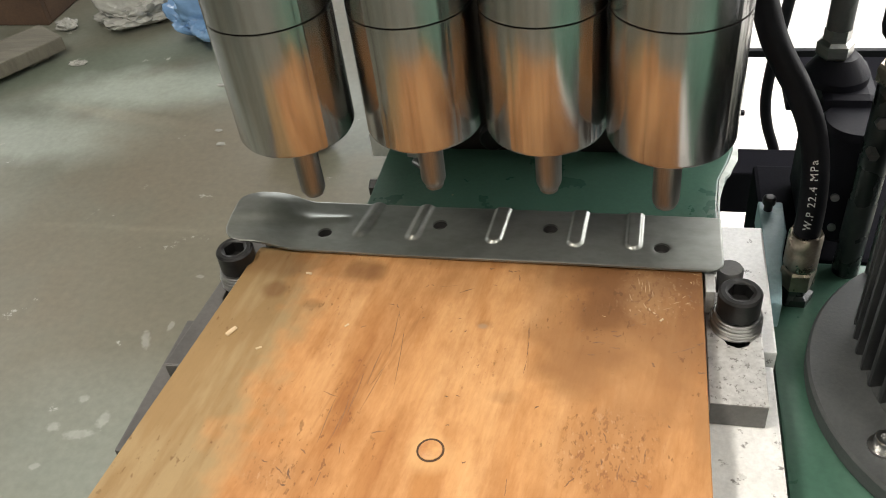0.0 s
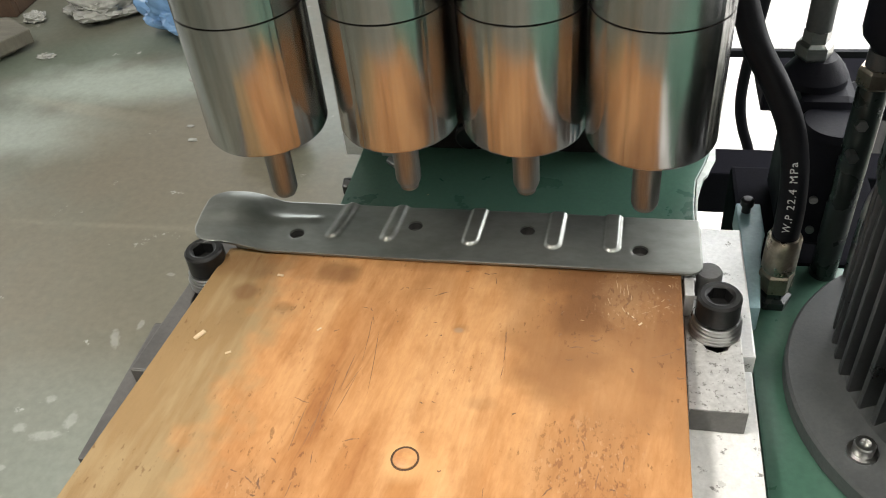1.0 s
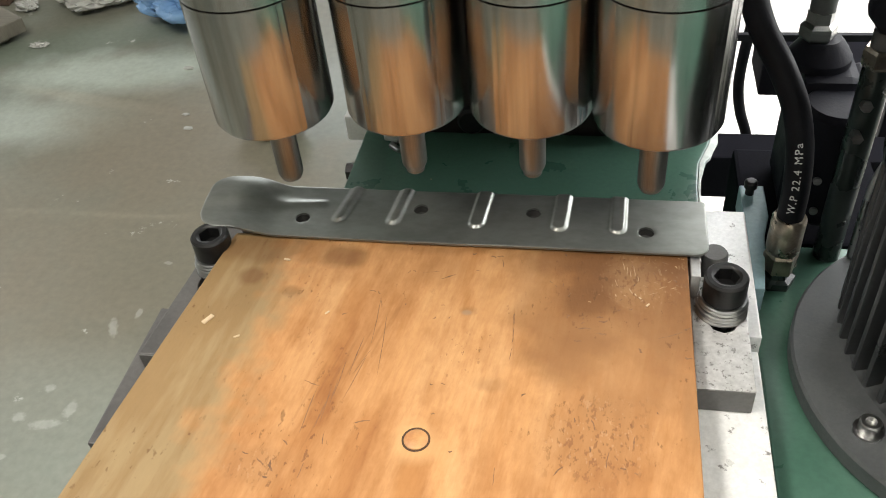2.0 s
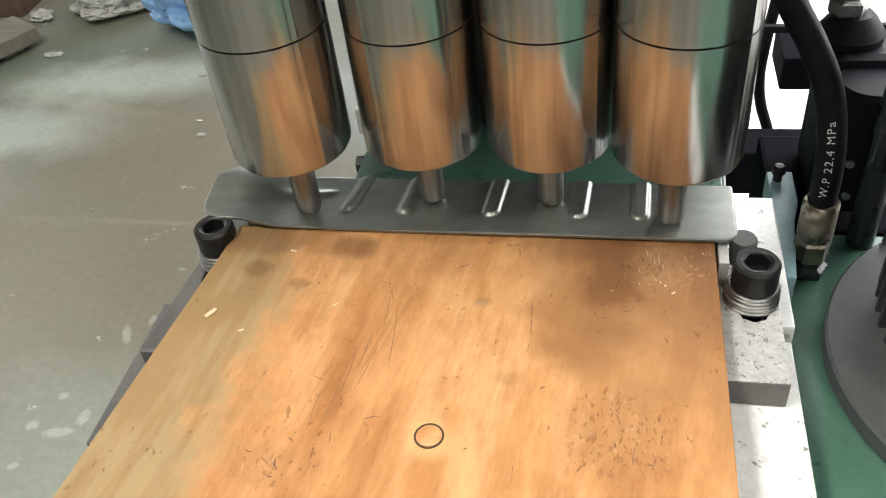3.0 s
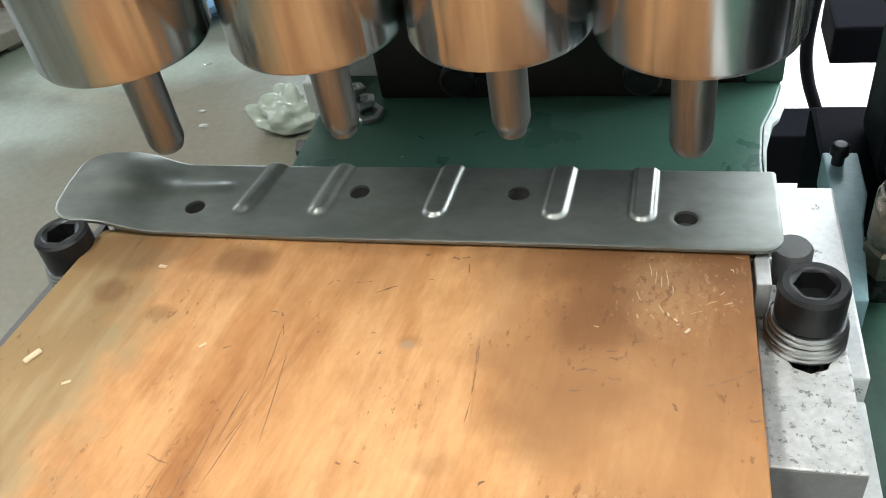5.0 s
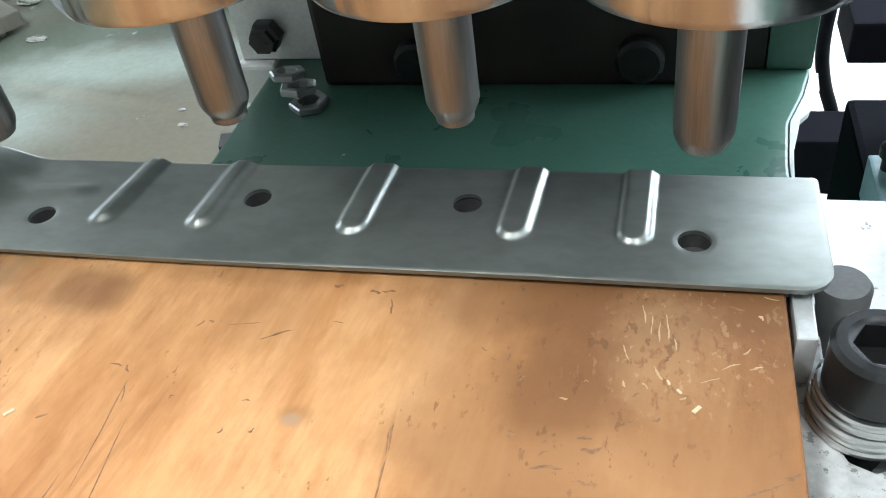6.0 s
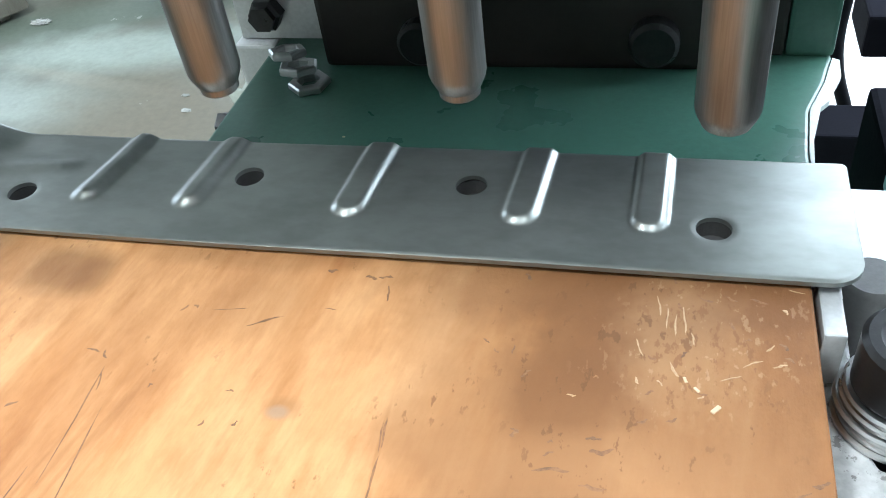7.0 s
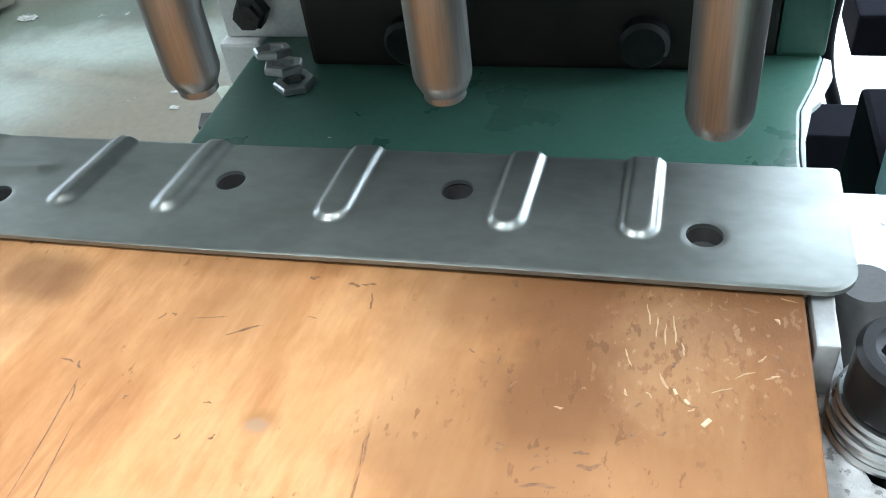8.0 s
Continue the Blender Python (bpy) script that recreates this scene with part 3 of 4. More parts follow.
def die_rail():
    t = thing("die_rail", (0, 0.01, -0.018), "grey steel die rail under the punched strip", "die")
    bm = box(-0.145, 0.1365, -0.0105, 0.0285, -0.0184, -0.008, 0.0008)
    part("rail", bm, M_PLATE, t)
    for x, y in HOLES:
        part("die_bush", lathe([(0, -0.0035), (0.0049, -0.0035), (0.0049, 0.0013), (0.0082, 0.0013), (0.0085, 0.0010), (0.0085, -0.0078), (0, -0.0078)], x, y, 32), M_RAIL, t, "dark die bush")
    part("shim", box(-0.1445, -0.1135, -0.009, 0.0283, -0.0078, 0.0013, 0.0006), M_PLATE, t)
    part("end_block", box(0.1292, 0.1345, -0.030, -0.0112, -0.0183, -0.0015, 0.0006), M_PLATE, t)
    part("shim", box(0.1145, 0.136, -0.009, 0.0283, -0.0078, 0.0013, 0.0006), M_PLATE, t)
    return t


HOLES = [(-0.106, 0.0005), (-0.0325, 0.0135), (0.0375, 0.0135), (0.1045, 0.0005)]
die_rail()
solid("die_holder", box(-0.1495, 0.1172, 0.0004, 0.0415, -0.0646, -0.0186, 0.001), M_COLUMN, "dark steel die holder on the press base", "die")

# ---- wooden board ----
board = thing("wooden_board", (0, 0, -0.0182), "worn orange-brown wooden board with a round plug and oil stains", "board")


def board_mesh():
    bm = prism([(-0.169, -0.211), (-0.1675, -0.214), (0.127, -0.214), (0.1285, -0.211), (0.1275, -0.013), (0.1265, -0.0115), (-0.1455, -0.0125), (-0.1468, -0.0145)], -0.0182, 0.0, 0)
    bmesh.ops.bevel(bm, geom=list(bm.edges), offset=0.0008, segments=2, profile=0.5, affect='EDGES')
    return bm


part("panel", board_mesh(), M_WOOD, board)
part("plug", lathe([(0.0058, -0.0005), (0.0058, 0.0004), (0.0054, 0.0007), (0, 0.0008)], -0.0045, -0.155, 28), M_PLUG, board, "round wooden plug", 40)
part("plug_joint", lathe([(0.0070, -0.0002), (0.0070, 0.00025), (0.0060, 0.00025), (0.0060, -0.0002)], -0.0045, -0.155, 28), M_GAP, board, "dark joint round the plug")

# dents, gouges and torn fibres of the board: middle, half length, half width, turn
TICKS_FAR = ((-0.0300, -0.0400, 0.0015, 0.0006, 60), (-0.0170, -0.0390, 0.0055, 0.0003, 11), (-0.0060, -0.0420, 0.0048, 0.0007, 27), (0.0175, -0.0235, 0.0018, 0.0011, 0), (0.0215, -0.0230, 0.0022, 0.0008, 0),
    (0.0235, -0.0285, 0.0032, 0.0006, -76), (0.0060, -0.0220, 0.0015, 0.0010, 0), (0.0100, -0.0360, 0.0016, 0.0004, 0), (0.0345, -0.0715, 0.0050, 0.0005, -86), (-0.0090, -0.0750, 0.0011, 0.0006, 63),
    (-0.0010, -0.0740, 0.0010, 0.0006, 45), (-0.0060, -0.0650, 0.0011, 0.0005, 0), (-0.0480, -0.0570, 0.0025, 0.0005, -11), (-0.0440, -0.0580, 0.0018, 0.0006, -56), (-0.0410, -0.0660, 0.0036, 0.0004, -74),
    (-0.0270, -0.0660, 0.0008, 0.0006, 45))
TICKS_FAR_SIDE = ((0.0590, -0.0190, 0.0016, 0.0010, -45), (0.0590, -0.0440, 0.0016, 0.0005, -90), (0.0550, -0.0450, 0.0010, 0.0005, -45), (0.0520, -0.0420, 0.0011, 0.0005, -27), (0.0630, -0.0510, 0.0016, 0.0006, 45),
    (0.0790, -0.0500, 0.0007, 0.0007, 0), (0.0820, -0.0700, 0.0026, 0.0011, 14), (0.0710, -0.0720, 0.0014, 0.0006, 27), (0.0630, -0.0680, 0.0011, 0.0009, 27), (0.0710, -0.0690, 0.0007, 0.0006, 0),
    (0.0900, -0.0610, 0.0013, 0.0006, 27), (0.0960, -0.0600, 0.0013, 0.0006, 27))
TICKS_MIDDLE = ((0.0800, -0.0670, 0.0021, 0.0008, 14), (0.0720, -0.0760, 0.0040, 0.0009, 7), (0.0810, -0.0790, 0.0030, 0.0008, 0), (0.0690, -0.0850, 0.0025, 0.0006, 0), (0.0630, -0.0670, 0.0012, 0.0006, -27),
    (0.1250, -0.0720, 0.0020, 0.0008, 18), (0.1250, -0.0920, 0.0021, 0.0013, -14), (0.1170, -0.0770, 0.0070, 0.0006, 24), (0.1010, -0.0890, 0.0018, 0.0009, -56), (0.0440, -0.1230, 0.0014, 0.0010, 45),
    (0.0030, -0.1200, 0.0012, 0.0007, 0), (-0.0030, -0.1210, 0.0012, 0.0007, 0), (0.0010, -0.1390, 0.0011, 0.0008, 0), (0.0130, -0.1600, 0.0011, 0.0009, 0), (0.0350, -0.1710, 0.0050, 0.0005, -90),
    (0.0350, -0.0840, 0.0065, 0.0005, -90), (0.0350, -0.0970, 0.0055, 0.0004, 85), (-0.0330, -0.1470, 0.0047, 0.0007, 18), (-0.0650, -0.1260, 0.0047, 0.0006, -18))
TICKS_NEAR = ((-0.0710, -0.1770, 0.0038, 0.0012, -67), (-0.0770, -0.1750, 0.0032, 0.0007, -39), (-0.0720, -0.1830, 0.0019, 0.0008, 0), (-0.0860, -0.1710, 0.0021, 0.0006, -14), (-0.0680, -0.1630, 0.0025, 0.0007, -37),
    (0.0780, -0.1520, 0.0020, 0.0008, -90), (0.0860, -0.1570, 0.0055, 0.0006, 84), (0.0980, -0.1460, 0.0038, 0.0005, 82), (0.0640, -0.1650, 0.0040, 0.0006, 50), (0.0930, -0.1610, 0.0017, 0.0008, 0),
    (0.0990, -0.1630, 0.0010, 0.0008, -45), (0.0700, -0.1360, 0.0017, 0.0006, -90), (0.0790, -0.1380, 0.0032, 0.0007, -72), (-0.0270, -0.0390, 0.0010, 0.0007, -45), (-0.0600, -0.0760, 0.0018, 0.0007, 36),
    (0.1090, -0.1280, 0.0009, 0.0007, -45))
GOUGES = ((0.0970, -0.0260, 0.0016, 0.0007, -72), (0.0910, -0.0430, 0.0014, 0.0008, -45), (0.0980, -0.0410, 0.0012, 0.0008, 45), (0.1090, -0.0310, 0.0014, 0.0007, -63), (0.1120, -0.0350, 0.0012, 0.0007, 0),
    (0.1200, -0.0360, 0.0014, 0.0009, -45), (0.1210, -0.0400, 0.0014, 0.0007, -27), (0.1210, -0.0330, 0.0010, 0.0006, -45), (0.0960, -0.0170, 0.0013, 0.0010, -27), (0.1030, -0.0230, 0.0020, 0.0007, -18),
    (0.1090, -0.0220, 0.0016, 0.0007, -27), (0.1150, -0.0220, 0.0024, 0.0006, -14), (0.0910, -0.0530, 0.0012, 0.0006, 27), (0.1020, -0.0520, 0.0016, 0.0006, 0))
FIBRES = ((0.0940, -0.0300, 0.0040, 0.0004, -90), (0.0960, -0.0320, 0.0038, 0.0004, -90), (0.0980, -0.0300, 0.0048, 0.0004, -86), (0.0920, -0.0260, 0.0038, 0.0004, -82), (0.0880, -0.0400, 0.0030, 0.0004, -68),
    (0.0960, -0.0460, 0.0024, 0.0006, -63), (0.1000, -0.0360, 0.0022, 0.0004, -80), (0.0930, -0.0500, 0.0012, 0.0005, -45), (0.0880, -0.0500, 0.0012, 0.0005, -63), (0.1130, -0.0420, 0.0026, 0.0005, 27),
    (0.1170, -0.0370, 0.0016, 0.0005, 45), (0.1210, -0.0250, 0.0010, 0.0007, -45), (0.1080, -0.0470, 0.0028, 0.0004, 27), (0.1020, -0.0530, 0.0010, 0.0005, 45), (0.1190, -0.0420, 0.0018, 0.0006, 18),
    (0.1240, -0.0180, 0.0024, 0.0004, -14), (0.0740, -0.0560, 0.0011, 0.0005, 0))
GRAIN_SPLITS = ((-0.0340, -0.0950, 0.0236, 0.0004, -85), (-0.0410, -0.0780, 0.0175, 0.0004, -87), (-0.0420, -0.1090, 0.0106, 0.0004, 71), (-0.0430, -0.1190, 0.0163, 0.0004, 79), (-0.0460, -0.1050, 0.0140, 0.0004, 86), (-0.0510, -0.1220, 0.0140, 0.0004, 88), (-0.0540, -0.1370, 0.0135, 0.0004, -90), (-0.0520, -0.1310, 0.0090, 0.0004, -90), (-0.0620, -0.1420, 0.0170, 0.0004, 87), (-0.0550, -0.1430, 0.0111, 0.0004, 82), (-0.0560, -0.1780, 0.0050, 0.0004, 84), (-0.0500, -0.1590, 0.0045, 0.0004, -84), (0.0340, -0.0730, 0.0045, 0.0004, -84))


def marks_mesh(rows, lift, seed):
    """Thin ragged flakes lying on the board, one for each row."""
    rng = random.Random(seed)
    bm = bmesh.new()
    for cx, cy, half, wide, turn in rows:
        n = 16
        ca, sa = math.cos(radians(turn)), math.sin(radians(turn))
        ring = []
        for k in range(n):
            th = 2 * math.pi * k / n
            u = half * math.cos(th) * rng.uniform(0.75, 1.12)
            v = 0.62 * wide * math.sin(th) * rng.uniform(0.3, 1.35) + 0.35 * wide * math.sin(3.0 * u / half + cx * 900)
            ring.append(bm.verts.new((cx + u * ca - v * sa, cy + u * sa + v * ca, lift * 0.4)))
        top = bm.verts.new((cx, cy, lift))
        for k in range(n):
            bm.faces.new([ring[k], ring[(k + 1) % n], top])
    return bm


for k, row in enumerate(TICKS_FAR + TICKS_FAR_SIDE + TICKS_MIDDLE + TICKS_NEAR + GOUGES + GRAIN_SPLITS):
    part("dent", marks_mesh([row], 0.00006, k), M_DENT, board)
for k, row in enumerate(FIBRES):
    part("torn_fibre", marks_mesh([row], 0.0002, 200 + k), M_FIBRE, board)

# ---- steel strip ----
# each pressed bead: middle at its round end, middle at the far edge, half width, flank
BEADS = [(-0.0825, -0.0770, 0.0056, 0.0048), (-0.0475, -0.0440, 0.0058, 0.0046), (0.0040, 0.0062, 0.0058, 0.0026), (0.0536, 0.0552, 0.0056, 0.0024), (0.0880, 0.0888, 0.0054, 0.0022)]
SX0, SX1, SY0, SY1 = -0.1715, 0.1395, -0.0170, 0.0314


def strip_height(x, y):
    z = 0.0032
    for near, far, half, flank in BEADS:
        lean = near + (far - near) * (y - 0.0025) / 0.0285
        dx = abs(x - lean)
        d = dx if y > 0.0022 else math.hypot(x - lean, y - 0.0022)
        z += (0.0013 + 0.14 * flank) * (1 - smoothstep(half - flank, half, d))
    # the pressed, lifted end
    end = smoothstep(-0.118, -0.150, x)
    z += 0.0055 * end
    z += 0.0034 * math.exp(-((y - 0.022) / 0.012) ** 2) * smoothstep(-0.120, -0.140, x) * (1 - 0.3 * smoothstep(-0.155, -0.170, x))
    ridge = smoothstep(-0.090, -0.100, x)
    w = 0.0028 + 0.004 * smoothstep(-0.10, -0.14, x)
    z += 0.0011 * ridge * math.exp(-((y - 0.0148 - 0.1 * (x + 0.10)) / w) ** 2)
    z += 0.00025 * math.sin(x * 37) + 0.00018 * math.sin(y * 90 + x * 22)
    return z


def strip_outline(x, y):
    """Pulls a border point in to the rounded corners."""
    for cx, cy, r, sx, sy in ((SX1 - 0.0085, SY0 + 0.0085, 0.0085, 1, -1), (SX1 - 0.002, SY1 - 0.002, 0.002, 1, 1),
                              (SX0 + 0.016, SY0 + 0.016, 0.016, -1, -1), (SX0 + 0.013, SY1 - 0.013, 0.013, -1, 1)):
        dx, dy = (x - cx) * sx, (y - cy) * sy
        if dx > 0 and dy > 0:
            m = max(dx, dy)
            h = math.hypot(dx, dy)
            return cx + sx * dx * m / h, cy + sy * dy * m / h
    return x, y


def strip_mesh():
    nx, ny = 430, 66
    bm = bmesh.new()
    grid = []
    for i in range(nx + 1):
        row = []
        for j in range(ny + 1):
            x, y = strip_outline(SX0 + (SX1 - SX0) * i / nx, SY0 + (SY1 - SY0) * j / ny)
            for hx, hy in HOLES:
                d = math.hypot(x - hx, y - hy)
                if 0.0040 < d < 0.0051:
                    x, y = hx + (x - hx) * 0.0046 / d, hy + (y - hy) * 0.0046 / d
            z = strip_height(x, y)
            for hx, hy in HOLES:
                z -= 0.0002 * (1 - smoothstep(0.0045, 0.0060, math.hypot(x - hx, y - hy)))
            if i in (0, nx) or j in (0, ny):
                z -= 0.0003
            row.append(bm.verts.new((x, y, z)))
        grid.append(row)
    for i in range(nx):
        for j in range(ny):
            q = [grid[i][j], grid[i + 1][j], grid[i + 1][j + 1], grid[i][j + 1]]
            cx, cy = sum(v.co.x for v in q) / 4, sum(v.co.y for v in q) / 4
            if all(math.hypot(cx - hx, cy - hy) > 0.0045 for hx, hy in HOLES):
                bm.faces.new(q)
    loose = [v for v in bm.verts if not v.link_faces]
    bmesh.ops.delete(bm, geom=loose, context='VERTS')
    top = list(bm.faces)
    low = bmesh.ops.duplicate(bm, geom=list(bm.verts) + list(bm.edges) + top)
    pairs = low["vert_map"]
    rim = [e for e in bm.edges if len(e.link_faces) == 1 and e.verts[0] in pairs and e.verts[1] in pairs]
    moved = [(v, pairs[v]) for v in pairs if v.link_faces]
    half = [f for f in low["geom"] if isinstance(f, bmesh.types.BMFace)]
    lower = {v for f in half for v in f.verts}
    for v in lower:
        v.co.z -= 0.0014
    for e in [e for e in rim if e.verts[0] not in lower]:
        a, b = e.verts
        bm.faces.new([a, b, pairs[b], pairs[a]])
    return bm


solid("steel_strip", strip_mesh(), M_STRIP, "grey sheet steel strip with pressed beads and four holes", "steel strip", smooth=40)

# ---- rams with punches ----
RAM_R = 0.0337


def ram(k, x, y, pin):
    zb = 0.0838 if y < 0.01 else 0.0800
    t = thing("press_ram", (x, y, zb), "polished round steel press ram carrying a punch", "ram", "press rams")
    r = RAM_R
    part("rod", lathe([(0, zb), (r - 0.003, zb), (r - 0.0012, zb + 0.0006), (r, zb + 0.003), (r, zb + 0.0752)], x, y, 96), M_RAM, t, "", 30)
    part("groove", lathe([(r, zb + 0.0752), (r - 0.0012, zb + 0.0752), (r - 0.0012, zb + 0.0762), (r, zb + 0.0762)], x, y, 96), M_COLUMN, t, "thin dark groove", 30)
    part("collar", lathe([(r, zb + 0.0762), (r, zb + 0.26), (0, zb + 0.26)], x, y, 96), M_RAM, t, "", 30)
    tip = 0.0360 if pin else 0.0352
    prof = [(0.0078, zb), (0.0076, tip + 0.0052), (0.0072, tip + 0.0036), (0.0058, tip + 0.0006), (0.0049, tip)]
    if pin:
        prof = prof[:-2] + [(0.0060, tip + 0.0010), (0.0056, tip + 0.0004), (0.0055, tip - 0.0014), (0.0049, tip - 0.0020), (0, tip - 0.0021)]
    else:
        prof += [(0.004, tip - 0.0004), (0, tip - 0.0006)]
    part("punch", lathe(prof, x, y, 40), M_PUNCH, t, "bronze-tinted steel punch", 28)
    return t


RAMS = [ram(k, x, y, k in (1, 2)) for k, (x, y) in enumerate(HOLES)]
# unseen head block, sized to shade the base plate behind the rams
part("head", box(-0.26, 0.30, -0.08, 0.33, 0.27, 0.60, 0.006), M_GREEN, press)

# ---- nuts on the base ----
nut_stack = [(-0.0845, 0.1735, -0.0648, 0.0108, 20, 0), (-0.0905, 0.1775, -0.0585, 0.0105, 48, -9), (-0.0965, 0.1815, -0.0525, 0.0100, 5, -12)]
for nx_, ny_, nz_, nr_, turn_, tip_ in nut_stack:
    bm = lathe([(0.0058, 0), (nr_ - 0.001, 0), (nr_, 0.0008), (nr_, 0.0034), (nr_ - 0.001, 0.0042), (0.0062, 0.0042), (0.0058, 0.0036), (0.0058, 0.0008), (0.0058, 0)], 0, 0, 6, None, Matrix.Translation((nx_, ny_, nz_)) @ Matrix.Rotation(radians(tip_), 4, 'X') @ Matrix.Rotation(radians(turn_), 4, 'Z'))
    solid("washer_nut", bm, M_WASHER, "loose flat steel nut lying on the green base", "nut", "loose nuts", smooth=20)

# ---- power unit at the side ----
tank = thing("hydraulic_tank", (0.4, -0.1, FLOOR), "green enamelled hydraulic tank with a flat top", "tank")
part("tank_top", box(0.1755, 0.62, -0.5, 0.0745, -0.075, -0.068, 0.0015), M_GREEN, tank)
part("tank_body", box(0.185, 0.61, -0.49, 0.07, FLOOR, -0.0752, 0.004), M_GREEN, tank)

part("screw", lathe([(0, -0.068), (0.0026, -0.068), (0.0026, -0.064), (0.002, -0.063), (0, -0.063)], 0.1815, -0.135, 12), M_BOLT, tank, "small black screw")

MX, MY = 0.307, -0.037
motor = thing("electric_motor", (MX, MY, -0.068), "black finned electric motor standing on a round grey flange", "motor")
flange = part("flange", lathe([(0, -0.0678), (0.114, -0.0678), (0.116, -0.066), (0.116, -0.056), (0.1145, -0.054), (0.096, -0.053), (0.086, -0.050), (0.080, -0.040), (0, -0.040)], MX, MY, 96), M_FLANGE, motor, "round grey cast flange", 30)
barrel = part("barrel", lathe([(0, -0.0398), (0.070, -0.0398), (0.070, 0.076), (0, 0.076)], MX, MY, 64), M_MOTOR, motor, "", 30)
for k in range(50):
    a = 2 * math.pi * k / 50
    bm = box(0.0702, 0.0945, -0.0017, 0.0017, -0.036, 0.075, 0.0012, None, 2)
    bmesh.ops.transform(bm, matrix=Matrix.Translation((MX, MY, 0)) @ Matrix.Rotation(a, 4, 'Z'), verts=bm.verts)
    part("fin", bm, M_MOTOR, barrel, "", 30)
part("cowl", lathe([(0, 0.0762), (0.095, 0.0762), (0.0965, 0.078), (0.0965, 0.106), (0.093, 0.116), (0.083, 0.121), (0.03, 0.124), (0, 0.124)], MX, MY, 64), M_COWL, motor, "dark green fan cowl", 30)
for k in range(4):
    a = radians(211 + 90 * k)
    fx, fy = MX + 0.0985 * math.cos(a), MY + 0.0985 * math.sin(a)
    part("flange_bolt", lathe([(0, -0.0535), (0.0078, -0.0535), (0.0078, -0.0515), (0.0056, -0.0515), (0.0056, -0.0455), (0.005, -0.0447), (0.003, -0.0447), (0.003, -0.048), (0, -0.048)], fx, fy, 24), M_WASHER, flange, "bright socket screw", 30)

# black hose with white print
HOSE = [(0.140, 0.135, 0.235), (0.146, 0.112, 0.150), (0.160, 0.085, 0.100), (0.1765, 0.070, 0.072), (0.186, 0.060, 0.053), (0.1905, 0.049, 0.033), (0.192, 0.042, 0.010), (0.192, 0.040, -0.014), (0.192, 0.0398, -0.022)]
hose = thing("hydraulic_hose", HOSE[-1], "thick black rubber hydraulic hose with white printing", "hose")
hose_tube = part("tube", tube(HOSE, 0.0080, 24), M_RUBBER, hose, "", 60)
part("ferrule", lathe([(0, -0.040), (0.0096, -0.040), (0.0104, -0.038), (0.0104, -0.026), (0.0100, -0.0245), (0.0104, -0.023), (0.0104, -0.0145), (0.0094, -0.0125), (0, -0.0125)], 0.192, 0.0398, 32), M_BRASS, hose, "worn plated ferrule", 30)
part("hex_nut", lathe([(0, -0.0560), (0.0098, -0.0560), (0.0108, -0.0550), (0.0108, -0.0425), (0.0098, -0.0405), (0, -0.0405)], 0.192, 0.0398, 6), M_BRASS, hose)
part("adapter", lathe([(0, -0.0678), (0.0118, -0.0678), (0.0118, -0.0625), (0.0085, -0.061), (0.0080, -0.0562), (0, -0.0562)], 0.192, 0.0398, 6), M_COWL, hose, "dark green threaded adapter")


def hose_text(body, size, path, start, radius, facing):
    """Writing as a thin raised mesh wrapped round the hose and bent along it from the given point of its path."""
    cu = bpy.data.curves.new("lettering", 'FONT')
    cu.body, cu.size, cu.extrude = body, size, 0.0001
    cu.align_x, cu.align_y = 'LEFT', 'CENTER'
    cu.space_character = 1.22
    tmp = bpy.data.objects.new("lettering_tmp", cu)
    scene.collection.objects.link(tmp)
    me = bpy.data.meshes.new_from_object(tmp.evaluated_get(bpy.context.evaluated_depsgraph_get()))
    bpy.data.objects.remove(tmp)
    bm = bmesh.new()
    bm.from_mesh(me)
    line = [path[k] for k in range(start, -1, -1)]
    for v in bm.verts:
        left, k = v.co.x, 0
        while k < len(line) - 2 and left > (line[k + 1] - line[k]).length:
            left -= (line[k + 1] - line[k]).length
            k += 1
        seg = line[k + 1] - line[k]
        along = seg.normalized()
        after = (line[min(k + 2, len(line) - 1)] - line[k + 1]).normalized()
        along = along.lerp(after, left / seg.length).normalized()
        out = (facing - facing.dot(along) * along).normalized()
        side = out.cross(along)
        th = v.co.y / radius
        at = line[k] + seg * (left / seg.length)
        v.co = at + (radius + 0.0001 + v.co.z) * (math.cos(th) * out + math.sin(th) * side)
    return bm


hose_p = smooth_path(HOSE, 8)
part("lettering", hose_text("W.P 22.4 MPa", 0.0062, hose_p, len(hose_p) - 12, 0.0080, Vector((-0.22, -0.80, 0.55))), M_INK, hose_tube, "white printed lettering")

valve = thing("valve_block", (0.215, 0.13, FLOOR), "dark navy hydraulic valve block with fittings", "valve")
part("body", box(0.200, 0.236, 0.108, 0.165, -0.0660, 0.040, 0.007), M_VALVE, valve)
part("manifold", box(0.1765, 0.275, 0.0752, 0.185, FLOOR, -0.0662, 0.003), M_BLACK, valve, "black manifold block")
solenoid = part("solenoid", lathe([(0, -0.05), (0.020, -0.05), (0.022, -0.047), (0.022, 0.030), (0.019, 0.034), (0, 0.034)], 0.221, 0.096, 36), M_VALVE, valve, "", 30)
part("cap", lathe([(0, 0.0402), (0.020, 0.0402), (0.020, 0.045), (0.014, 0.054), (0.011, 0.057), (0, 0.057)], 0.2115, 0.135, 36), M_VALVE, valve, "", 30)
part("arm", box(0.2362, 0.268, 0.120, 0.145, 0.018, 0.034, 0.003), M_VALVE, valve)
